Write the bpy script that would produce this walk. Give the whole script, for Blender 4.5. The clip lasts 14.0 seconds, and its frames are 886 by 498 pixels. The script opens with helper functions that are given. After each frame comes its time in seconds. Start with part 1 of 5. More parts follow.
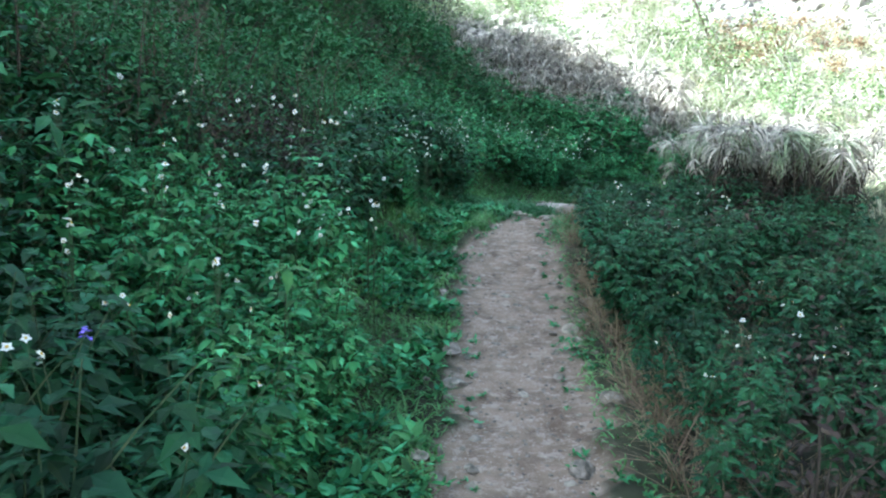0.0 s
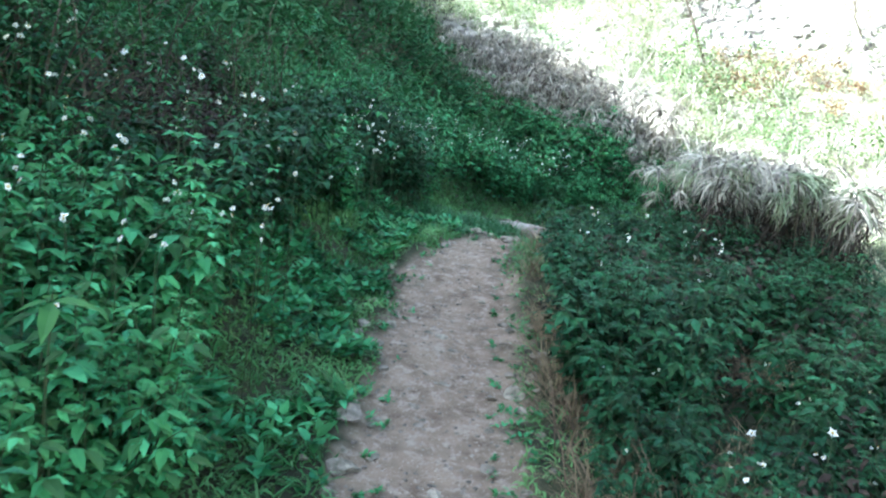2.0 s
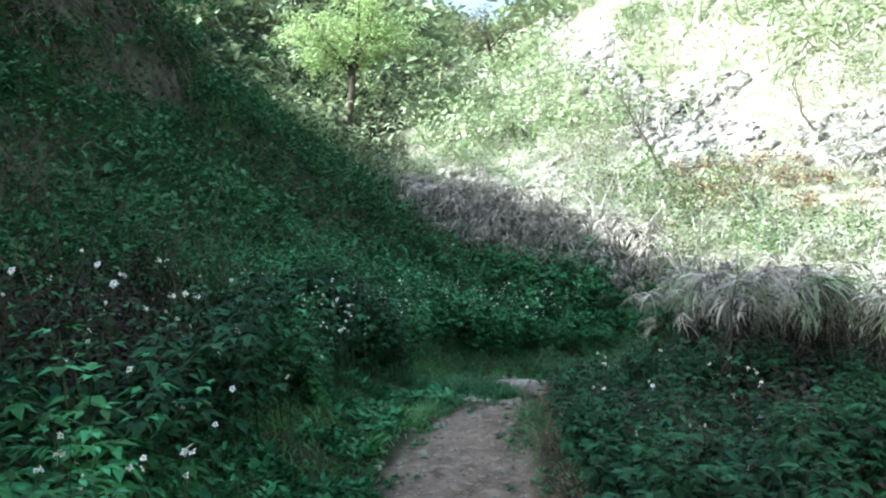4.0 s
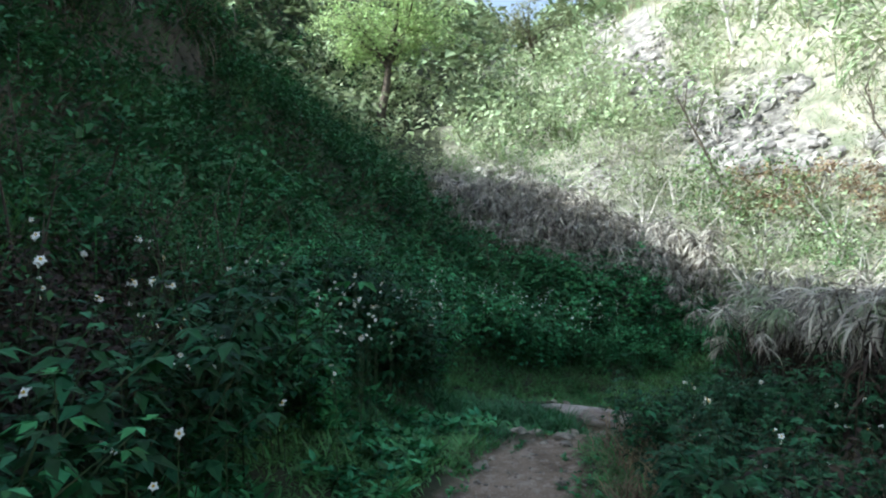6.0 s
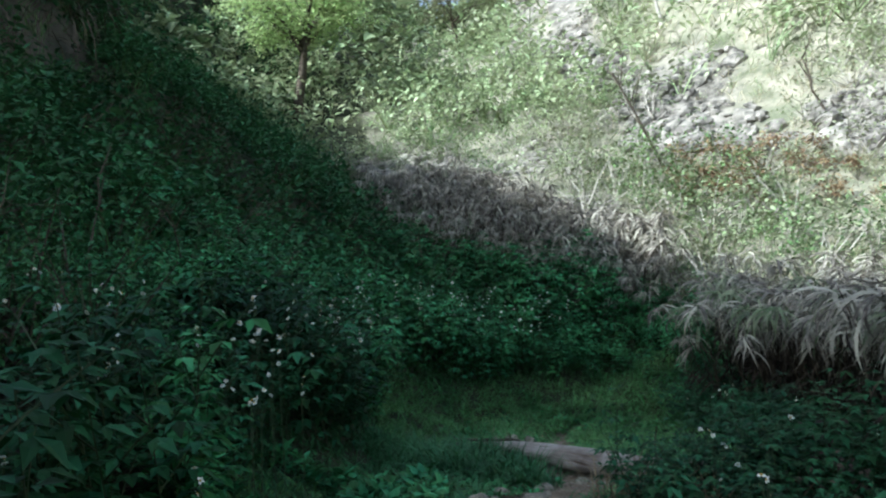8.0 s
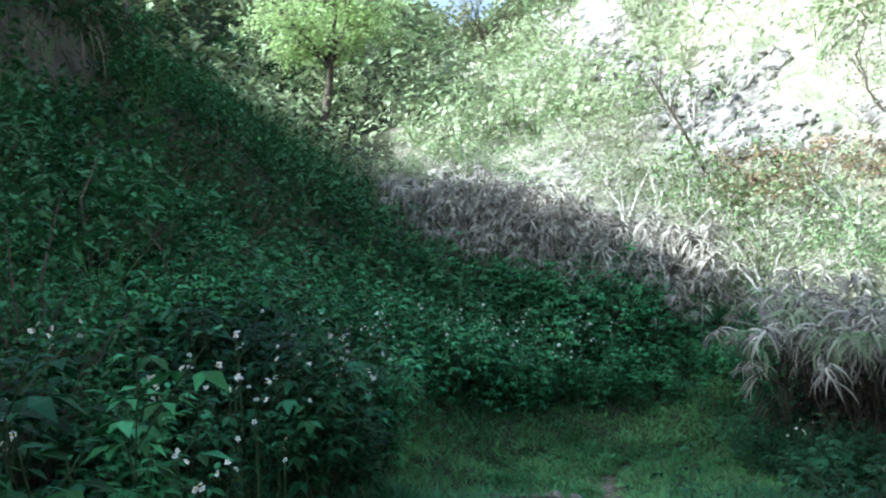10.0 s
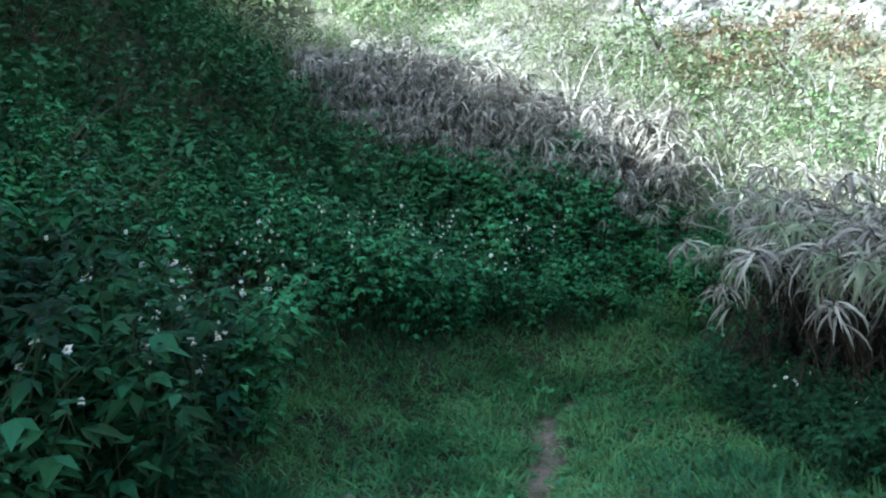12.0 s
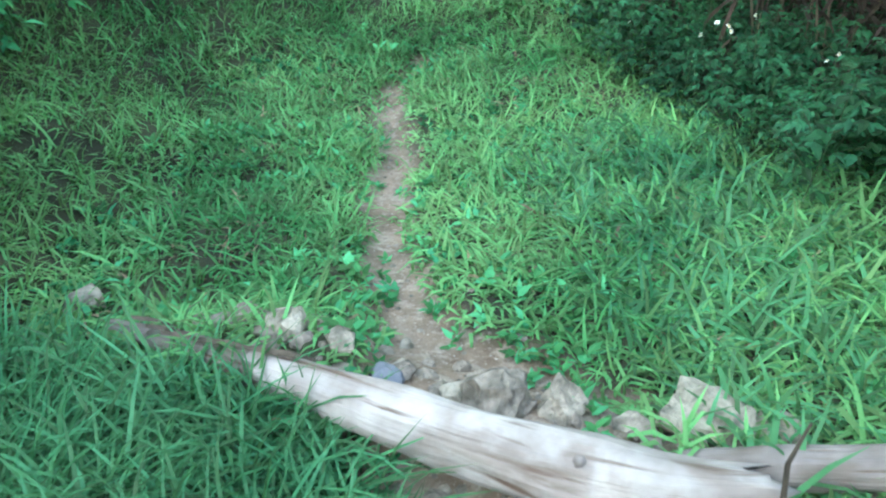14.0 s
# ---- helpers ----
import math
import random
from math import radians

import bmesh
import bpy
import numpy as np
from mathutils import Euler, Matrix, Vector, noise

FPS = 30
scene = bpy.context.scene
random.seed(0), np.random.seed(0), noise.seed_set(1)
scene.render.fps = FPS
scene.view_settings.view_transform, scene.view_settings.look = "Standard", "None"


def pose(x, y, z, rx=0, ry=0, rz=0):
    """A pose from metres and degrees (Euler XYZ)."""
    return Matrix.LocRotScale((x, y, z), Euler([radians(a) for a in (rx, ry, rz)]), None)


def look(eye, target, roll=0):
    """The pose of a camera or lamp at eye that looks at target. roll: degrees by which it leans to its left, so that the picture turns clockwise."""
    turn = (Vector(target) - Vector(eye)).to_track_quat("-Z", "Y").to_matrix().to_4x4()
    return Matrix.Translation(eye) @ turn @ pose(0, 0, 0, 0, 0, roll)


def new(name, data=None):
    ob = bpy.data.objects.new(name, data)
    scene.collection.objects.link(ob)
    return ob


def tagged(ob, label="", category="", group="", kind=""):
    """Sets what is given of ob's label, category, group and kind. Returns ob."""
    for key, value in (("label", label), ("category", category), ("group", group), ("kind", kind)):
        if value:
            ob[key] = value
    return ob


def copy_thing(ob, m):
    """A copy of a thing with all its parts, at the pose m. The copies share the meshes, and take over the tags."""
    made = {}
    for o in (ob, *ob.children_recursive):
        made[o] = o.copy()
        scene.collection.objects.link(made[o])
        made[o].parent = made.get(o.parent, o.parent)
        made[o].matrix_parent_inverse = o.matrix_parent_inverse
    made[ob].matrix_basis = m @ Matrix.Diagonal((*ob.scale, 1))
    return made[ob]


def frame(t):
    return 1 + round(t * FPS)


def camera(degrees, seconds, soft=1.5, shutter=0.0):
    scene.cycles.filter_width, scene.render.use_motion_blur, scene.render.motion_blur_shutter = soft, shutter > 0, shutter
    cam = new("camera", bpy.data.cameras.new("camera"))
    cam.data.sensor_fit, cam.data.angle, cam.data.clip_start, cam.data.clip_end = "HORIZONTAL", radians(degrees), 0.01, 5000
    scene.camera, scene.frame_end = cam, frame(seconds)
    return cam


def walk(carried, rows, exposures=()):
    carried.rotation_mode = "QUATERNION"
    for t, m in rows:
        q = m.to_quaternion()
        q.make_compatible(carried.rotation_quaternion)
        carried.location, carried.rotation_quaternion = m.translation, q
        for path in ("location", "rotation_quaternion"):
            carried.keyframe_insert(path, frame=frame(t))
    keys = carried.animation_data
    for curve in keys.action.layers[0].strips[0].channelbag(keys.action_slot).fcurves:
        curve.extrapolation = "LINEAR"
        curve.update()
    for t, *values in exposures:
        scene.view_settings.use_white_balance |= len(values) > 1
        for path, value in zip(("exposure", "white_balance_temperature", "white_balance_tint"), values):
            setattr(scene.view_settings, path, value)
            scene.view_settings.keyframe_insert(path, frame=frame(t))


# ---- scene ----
cam = camera(59.7, 14.0, soft=2.15, shutter=0.2)
PATH = [
    (0, (-0.017, -0.099, 1.48), (-0.049, 1.861, 1.083), 0.1),
    (0.5, (0.05, 0.157, 1.453), (0.052, 2.116, 1.048), 1.1),
    (1, (0.163, 0.446, 1.444), (-0.028, 2.4, 1.065), 1.5),
    (1.5, (0.141, 0.833, 1.418), (0.123, 2.773, 0.932), 4.3),
    (2, (0.223, 1.133, 1.386), (0.266, 3.095, 1.0), 6.8),
    (2.5, (0.351, 1.425, 1.469), (0.122, 3.4, 1.255), -3.6),
    (3, (0.281, 1.691, 1.496), (0.363, 3.689, 1.45), -2.3),
    (3.2, (0.276, 1.764, 1.474), (0.409, 3.76, 1.49), -2.2),
    (5.3, (0.194, 2.692, 1.387), (0.147, 4.692, 1.365), -3.6),
    (5.5, (0.179, 2.863, 1.367), (0.172, 4.862, 1.407), -3.0),
    (6, (0.159, 3.254, 1.349), (0.163, 5.254, 1.366), -0.1),
    (6.5, (0.186, 3.614, 1.382), (0.076, 5.611, 1.355), -5.0),
    (7, (0.112, 3.958, 1.404), (0.12, 5.954, 1.533), -3.5),
    (7.5, (0.155, 4.354, 1.433), (0.443, 6.331, 1.516), -0.1),
    (8, (0.194, 4.614, 1.478), (0.38, 6.606, 1.46), -2.7),
    (8.5, (0.135, 4.911, 1.477), (0.282, 6.905, 1.52), -5.0),
    (8.7, (0.15, 4.998, 1.468), (0.259, 6.993, 1.574), -3.1),
    (10.8, (0.479, 6.067, 1.548), (0.594, 8.058, 1.398), -4.7),
    (11, (0.518, 6.286, 1.571), (0.755, 8.261, 1.361), -3.0),
    (11.5, (0.63, 6.724, 1.553), (0.979, 8.679, 1.312), -0.7),
    (12, (0.677, 7.063, 1.582), (0.921, 9.027, 1.295), -3.1),
    (12.2, (0.672, 7.219, 1.585), (0.978, 9.158, 1.205), -1.8),
    (12.3, (0.659, 7.289, 1.586), (0.985, 9.208, 1.126), -0.4),
    (12.4, (0.683, 7.362, 1.568), (1.042, 9.256, 1.034), -1.8),
    (12.5, (0.73, 7.459, 1.54), (1.095, 9.314, 0.886), -2.3),
    (12.7, (0.734, 7.611, 1.495), (1.159, 9.378, 0.659), -1.8),
    (13, (0.815, 7.887, 1.416), (1.26, 9.57, 0.432), -2.9),
    (13.5, (0.933, 8.227, 1.32), (1.426, 9.829, 0.228), -4.1),
    (14, (1.072, 8.569, 1.313), (1.556, 10.098, 0.118), -3.8),
]
EXPOSURES = [
    (0, 2.85, 5250, 2), (1.0, 3.13, 5250, 2), (2.0, 3.05, 5250, 2), (3.2, 2.75, 5300, 2), (5.3, 1.55, 5450, 3), (6.0, 1.55, 5400, 3), (6.5, 1.7, 5400, 3), (7.0, 2.0, 5450, 4), (7.5, 1.5, 5400, 3), (8.0, 1.25, 5350, 2), (8.7, 1.48, 5300, 2),
    (10.8, 2.1, 5150, 2), (11.5, 1.85, 5150, 2), (12.0, 1.95, 5050, 1), (12.5, 2.45, 5050, -9), (13.0, 3.53, 5250, -12), (14.0, 3.75, 5550, -5)]
walk(cam, [(t, look(eye, target, roll)) for t, eye, target, roll in PATH], EXPOSURES)

# ---- world and sun ----
SUN_FROM = Vector((-0.86, -0.28, 0.57)).normalized()
world = bpy.data.worlds.new("world")
scene.world = world
world.use_nodes = True
sky_node = world.node_tree.nodes.new("ShaderNodeTexSky")
sky_node.sky_type = "NISHITA"
sky_node.sun_disc = False
sky_node.dust_density = 3.0
sky_node.sun_elevation = math.asin(SUN_FROM.z)
sky_node.sun_rotation = math.atan2(SUN_FROM.x, SUN_FROM.y)
background = world.node_tree.nodes["Background"]
background.inputs["Strength"].default_value = 0.10
haze = world.node_tree.nodes.new("ShaderNodeHueSaturation")
haze.inputs["Saturation"].default_value = 0.6
world.node_tree.links.new(sky_node.outputs[0], haze.inputs["Color"])
world.node_tree.links.new(haze.outputs[0], background.inputs["Color"])
sun = new("sun", bpy.data.lights.new("sun", "SUN"))
sun.data.energy, sun.data.angle, sun.data.color = 4.3, radians(0.5), (1.0, 0.95, 0.86)
sun.matrix_world = look(SUN_FROM * 60, (0, 0, 0))


# ---- materials ----
def material(name, low, high, scale=8.0, rough=0.7, bump=0.0, bump_scale=40.0, island=0.25, translucent=0.0, objectwise=0.0, spec=0.3):
    """Two-tone procedural surface: noise between two colours, varied by island or object, with fine relief."""
    m = bpy.data.materials.new(name)
    m.use_nodes = True
    n, link = m.node_tree.nodes, m.node_tree.links.new
    shader = n["Principled BSDF"]
    place = n.new("ShaderNodeNewGeometry")
    noise_big = n.new("ShaderNodeTexNoise")
    noise_big.inputs["Scale"].default_value = scale
    noise_big.inputs["Detail"].default_value = 5
    link(place.outputs["Position"], noise_big.inputs["Vector"])
    ramp = n.new("ShaderNodeMapRange")
    ramp.inputs["From Min"].default_value, ramp.inputs["From Max"].default_value = 0.33, 0.67
    link(noise_big.outputs["Fac"], ramp.inputs["Value"])
    mix = n.new("ShaderNodeMix")
    mix.data_type = "RGBA"
    mix.inputs["A"].default_value, mix.inputs["B"].default_value = (*low, 1), (*high, 1)
    link(ramp.outputs["Result"], mix.inputs["Factor"])
    colour = mix.outputs["Result"]
    for amount, source in ((island, place.outputs["Random Per Island"]), (objectwise, None)):
        if not amount:
            continue
        if source is None:
            source = n.new("ShaderNodeObjectInfo").outputs["Random"]
        vary = n.new("ShaderNodeMapRange")
        vary.inputs["To Min"].default_value, vary.inputs["To Max"].default_value = 1 - amount, 1 + amount
        link(source, vary.inputs["Value"])
        turn = n.new("ShaderNodeMapRange")
        turn.inputs["To Min"].default_value, turn.inputs["To Max"].default_value = 0.5 - 0.05 * amount, 0.5 + 0.05 * amount
        link(source, turn.inputs["Value"])
        hue = n.new("ShaderNodeHueSaturation")
        link(turn.outputs["Result"], hue.inputs["Hue"])
        link(vary.outputs["Result"], hue.inputs["Value"])
        link(colour, hue.inputs["Color"])
        colour = hue.outputs["Color"]
    link(colour, shader.inputs["Base Color"])
    shader.inputs["Roughness"].default_value = rough
    shader.inputs["Specular IOR Level"].default_value = spec
    if bump:
        fine = n.new("ShaderNodeTexNoise")
        fine.inputs["Scale"].default_value = bump_scale
        fine.inputs["Detail"].default_value = 6
        link(place.outputs["Position"], fine.inputs["Vector"])
        relief = n.new("ShaderNodeBump")
        relief.inputs["Strength"].default_value = bump
        relief.inputs["Distance"].default_value = 0.02
        link(fine.outputs["Fac"], relief.inputs["Height"])
        link(relief.outputs["Normal"], shader.inputs["Normal"])
    if translucent:
        through_leaf = n.new("ShaderNodeBsdfTranslucent")
        bright = n.new("ShaderNodeHueSaturation")
        bright.inputs["Value"].default_value = 1.5
        bright.inputs["Hue"].default_value = 0.485
        link(colour, bright.inputs["Color"])
        link(bright.outputs["Color"], through_leaf.inputs["Color"])
        blend = n.new("ShaderNodeMixShader")
        blend.inputs["Fac"].default_value = translucent
        link(shader.outputs[0], blend.inputs[1])
        link(through_leaf.outputs[0], blend.inputs[2])
        link(blend.outputs[0], n["Material Output"].inputs["Surface"])
    return m


HERB = material("herb_leaf", (0.021, 0.094, 0.030), (0.096, 0.300, 0.096), 2.2, 0.55, island=0.6, translucent=0.10, spec=0.15)
# HERB again, darkened so that its colour stands in for shade.
SHADEHERB = material("shade_herb_leaf", (0.008, 0.032, 0.011), (0.034, 0.112, 0.038), 2.2, 0.55, island=0.6, translucent=0.08, spec=0.15)
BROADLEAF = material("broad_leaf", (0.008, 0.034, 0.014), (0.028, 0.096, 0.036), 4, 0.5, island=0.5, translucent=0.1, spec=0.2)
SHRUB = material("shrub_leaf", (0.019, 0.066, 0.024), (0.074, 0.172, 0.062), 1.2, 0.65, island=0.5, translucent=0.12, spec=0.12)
HERB_STEM = material("herb_stem", (0.03, 0.06, 0.022), (0.06, 0.075, 0.035), 12, 0.7)
GRASSDEEP = material("deep_grass_blade", (0.026, 0.098, 0.032), (0.088, 0.225, 0.082), 1.3, 0.5, island=0.45, translucent=0.2, spec=0.25)
GRASS = material("grass_blade", (0.056, 0.155, 0.046), (0.172, 0.325, 0.112), 1.3, 0.55, island=0.45, translucent=0.25, spec=0.2)
DRYGRASS = material("dry_grass_blade", (0.15, 0.11, 0.07), (0.26, 0.20, 0.12), 3, 0.85, island=0.35, translucent=0.1)
CANE = material("dry_cane_leaf", (0.20, 0.178, 0.145), (0.44, 0.40, 0.335), 5, 0.75, island=0.6, translucent=0.15)
CANEGREEN = material("fading_cane_leaf", (0.12, 0.17, 0.08), (0.32, 0.33, 0.22), 5, 0.7, island=0.4, translucent=0.2)
CANESTEM = material("cane_stem", (0.046, 0.036, 0.026), (0.135, 0.104, 0.072), 10, 0.8, island=0.4)
PETAL = material("white_petal", (0.78, 0.78, 0.74), (0.86, 0.86, 0.82), 30, 0.6, island=0.05, translucent=0.2)
DISC = material("yellow_disc", (0.50, 0.30, 0.03), (0.62, 0.42, 0.05), 200, 0.8)
VIOLET = material("violet_petal", (0.16, 0.12, 0.55), (0.25, 0.2, 0.7), 30, 0.6)
BARK = material("bark", (0.05, 0.04, 0.03), (0.12, 0.095, 0.07), 9, 0.9, bump=0.8, bump_scale=30)
PALEBARK = material("pale_bark", (0.30, 0.27, 0.23), (0.48, 0.45, 0.40), 6, 0.85, bump=0.5, bump_scale=25)
LIME = material("lime_leaf", (0.045, 0.14, 0.03), (0.08, 0.20, 0.045), 9, 0.45, island=0.1, translucent=0.2)
TREELEAF = material("tree_leaf", (0.27, 0.375, 0.145), (0.45, 0.55, 0.265), 1.5, 0.5, island=0.35, translucent=0.3)
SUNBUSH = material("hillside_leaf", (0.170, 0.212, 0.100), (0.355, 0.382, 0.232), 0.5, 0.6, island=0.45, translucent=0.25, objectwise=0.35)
SLOPEGREEN = material("slope_green_leaf", (0.060, 0.110, 0.036), (0.180, 0.245, 0.095), 0.8, 0.6, island=0.5, translucent=0.2, objectwise=0.3)
RUST = material("rust_fern", (0.17, 0.115, 0.066), (0.31, 0.22, 0.125), 1.5, 0.8, island=0.4, translucent=0.2)
STRAW = material("straw_grass", (0.32, 0.285, 0.185), (0.53, 0.48, 0.34), 0.6, 0.85, island=0.4, translucent=0.2)
ROCK = material("pale_limestone", (0.085, 0.078, 0.068), (0.33, 0.30, 0.265), 4, 0.9, bump=1.0, bump_scale=14, island=0.15, objectwise=0.2)
STONE = material("trail_stone", (0.10, 0.088, 0.066), (0.32, 0.275, 0.22), 22, 0.9, bump=1.0, bump_scale=50, island=0.2, objectwise=0.2)
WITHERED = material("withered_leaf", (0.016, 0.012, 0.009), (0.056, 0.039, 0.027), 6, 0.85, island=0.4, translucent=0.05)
ROTTEN = material("rotten_wood", (0.022, 0.014, 0.010), (0.075, 0.045, 0.03), 18, 0.9, bump=0.9, bump_scale=45, island=0)
OVERHANG = material("overhanging_leaf", (0.022, 0.060, 0.018), (0.050, 0.115, 0.035), 5, 0.4, island=0.4, translucent=0.15, spec=0.35)
DARKSTONE = material("dark_stone", (0.08, 0.09, 0.11), (0.15, 0.16, 0.18), 20, 0.7, bump=0.4, bump_scale=60)
FARLEAF = material("far_woods_leaf", (0.115, 0.165, 0.078), (0.26, 0.305, 0.165), 0.25, 0.7, island=0.45, translucent=0.15)


def log_material(name, low, high):
    """Bleached wood with grain along the trunk, dark checks and brown stains."""
    m = material(name, low, high, 7, 0.75, island=0)
    n, link = m.node_tree.nodes, m.node_tree.links.new
    shader = n["Principled BSDF"]
    colour = shader.inputs["Base Color"].links[0].from_socket
    coords = n.new("ShaderNodeUVMap")
    coords.uv_map = "grain"
    stretch = n.new("ShaderNodeMapping")
    stretch.inputs["Scale"].default_value = (3.5, 34, 1)
    link(coords.outputs[0], stretch.inputs["Vector"])
    grain = n.new("ShaderNodeTexNoise")
    grain.inputs["Scale"].default_value = 1.0
    grain.inputs["Detail"].default_value = 8
    grain.inputs["Distortion"].default_value = 0.25
    link(stretch.outputs[0], grain.inputs["Vector"])
    crack = n.new("ShaderNodeMapRange")
    crack.inputs["From Min"].default_value, crack.inputs["From Max"].default_value = 0.33, 0.43
    link(grain.outputs["Fac"], crack.inputs["Value"])
    stain = n.new("ShaderNodeTexNoise")
    stain.inputs["Scale"].default_value = 8.0
    stain.inputs["Detail"].default_value = 4
    link(coords.outputs[0], stain.inputs["Vector"])
    stained = n.new("ShaderNodeMapRange")
    stained.inputs["From Min"].default_value, stained.inputs["From Max"].default_value = 0.47, 0.62
    link(stain.outputs["Fac"], stained.inputs["Value"])
    brown = n.new("ShaderNodeMix")
    brown.data_type = "RGBA"
    brown.inputs["B"].default_value = (0.15, 0.108, 0.08, 1)
    half = n.new("ShaderNodeMath")
    half.operation = "MULTIPLY"
    half.inputs[1].default_value = 0.5
    link(stained.outputs["Result"], half.inputs[0])
    link(half.outputs[0], brown.inputs["Factor"])
    link(colour, brown.inputs["A"])
    dark = n.new("ShaderNodeMix")
    dark.data_type = "RGBA"
    dark.inputs["A"].default_value = (0.12, 0.08, 0.055, 1)
    link(crack.outputs["Result"], dark.inputs["Factor"])
    link(brown.outputs["Result"], dark.inputs["B"])
    link(dark.outputs["Result"], shader.inputs["Base Color"])
    relief = n.new("ShaderNodeBump")
    relief.inputs["Strength"].default_value = 0.8
    relief.inputs["Distance"].default_value = 0.02
    link(grain.outputs["Fac"], relief.inputs["Height"])
    link(relief.outputs["Normal"], shader.inputs["Normal"])
    return m


DRIFTWOOD = log_material("bleached_log", (0.245, 0.21, 0.185), (0.455, 0.41, 0.37))
GREYWOOD = log_material("grey_log", (0.13, 0.11, 0.096), (0.27, 0.235, 0.21))


def ground_material():
    """Trodden earth where the trail is bare, dark litter under plants, pale rock on steep faces."""
    m = material("ground_earth", (0.022, 0.025, 0.013), (0.055, 0.060, 0.028), 3, 0.95, island=0)
    n, link = m.node_tree.nodes, m.node_tree.links.new
    shader = n["Principled BSDF"]
    litter = shader.inputs["Base Color"].links[0].from_socket
    place = n.new("ShaderNodeNewGeometry")

    def noise_at(scale, detail=6, rough=0.6):
        t = n.new("ShaderNodeTexNoise")
        t.inputs["Scale"].default_value, t.inputs["Detail"].default_value, t.inputs["Roughness"].default_value = scale, detail, rough
        link(place.outputs["Position"], t.inputs["Vector"])
        return t.outputs["Fac"]

    def span(source, a, b):
        r = n.new("ShaderNodeMapRange")
        r.inputs["From Min"].default_value, r.inputs["From Max"].default_value = a, b
        link(source, r.inputs["Value"])
        return r.outputs["Result"]

    def blend(fac, a, b):
        x = n.new("ShaderNodeMix")
        x.data_type = "RGBA"
        for key, value in (("Factor", fac), ("A", a), ("B", b)):
            if isinstance(value, tuple):
                x.inputs[key].default_value = (*value, 1)
            else:
                link(value, x.inputs[key])
        return x.outputs["Result"]

    earth = blend(span(noise_at(5), 0.35, 0.65), (0.135, 0.094, 0.062), (0.28, 0.213, 0.153))
    earth = blend(span(noise_at(13, 8, 0.75), 0.50, 0.62), earth, (0.34, 0.28, 0.22))
    earth = blend(span(noise_at(70, 4), 0.60, 0.70), earth, (0.46, 0.40, 0.33))
    earth = blend(span(noise_at(38, 4), 0.62, 0.70), earth, (0.12, 0.085, 0.06))
    bare = n.new("ShaderNodeAttribute")
    bare.attribute_name = "bare"
    sunny = n.new("ShaderNodeAttribute")
    sunny.attribute_name = "dry_slope"
    slope_soil = blend(span(noise_at(0.8, 9, 0.7), 0.4, 0.6), (0.15, 0.16, 0.10), (0.36, 0.33, 0.255))
    colour = blend(sunny.outputs["Fac"], litter, slope_soil)
    stony = n.new("ShaderNodeAttribute")
    stony.attribute_name = "stony"
    colour = blend(stony.outputs["Fac"], colour, blend(span(noise_at(2.5, 9, 0.7), 0.4, 0.6), (0.09, 0.082, 0.068), (0.33, 0.30, 0.26)))
    colour = blend(bare.outputs["Fac"], colour, earth)
    parts_of_normal = n.new("ShaderNodeSeparateXYZ")
    link(place.outputs["True Normal"], parts_of_normal.inputs[0])
    steep = span(parts_of_normal.outputs["Z"], 0.62, 0.40)
    streak_map = n.new("ShaderNodeMapping")
    streak_map.inputs["Scale"].default_value = (1.6, 1.6, 0.25)
    link(place.outputs["Position"], streak_map.inputs["Vector"])
    streak = n.new("ShaderNodeTexNoise")
    streak.inputs["Scale"].default_value, streak.inputs["Detail"].default_value = 1.5, 8
    link(streak_map.outputs[0], streak.inputs["Vector"])
    cliff = blend(span(streak.outputs["Fac"], 0.35, 0.62), (0.042, 0.045, 0.032), (0.15, 0.13, 0.105))
    colour = blend(steep, colour, cliff)
    link(colour, shader.inputs["Base Color"])
    relief = n.new("ShaderNodeBump")
    relief.inputs["Strength"].default_value, relief.inputs["Distance"].default_value = 0.9, 0.02
    link(noise_at(26, 8, 0.7), relief.inputs["Height"])
    link(relief.outputs["Normal"], shader.inputs["Normal"])
    return m


EARTH = ground_material()


# ---- the lie of the land ----
def value_noise(x, y, scale, seed=0):
    """Smooth noise in -1..1 on a lattice of the given spacing in metres."""
    gx, gy = np.asarray(x) / scale, np.asarray(y) / scale
    ix, iy = np.floor(gx), np.floor(gy)
    fx, fy = gx - ix, gy - iy
    fx, fy = fx * fx * (3 - 2 * fx), fy * fy * (3 - 2 * fy)

    def corner(a, b):
        v = np.sin(a * 127.1 + b * 311.7 + seed * 74.7) * 43758.5453
        return (v - np.floor(v)) * 2 - 1

    low = corner(ix, iy) * (1 - fx) + corner(ix + 1, iy) * fx
    high = corner(ix, iy + 1) * (1 - fx) + corner(ix + 1, iy + 1) * fx
    return low * (1 - fy) + high * fy


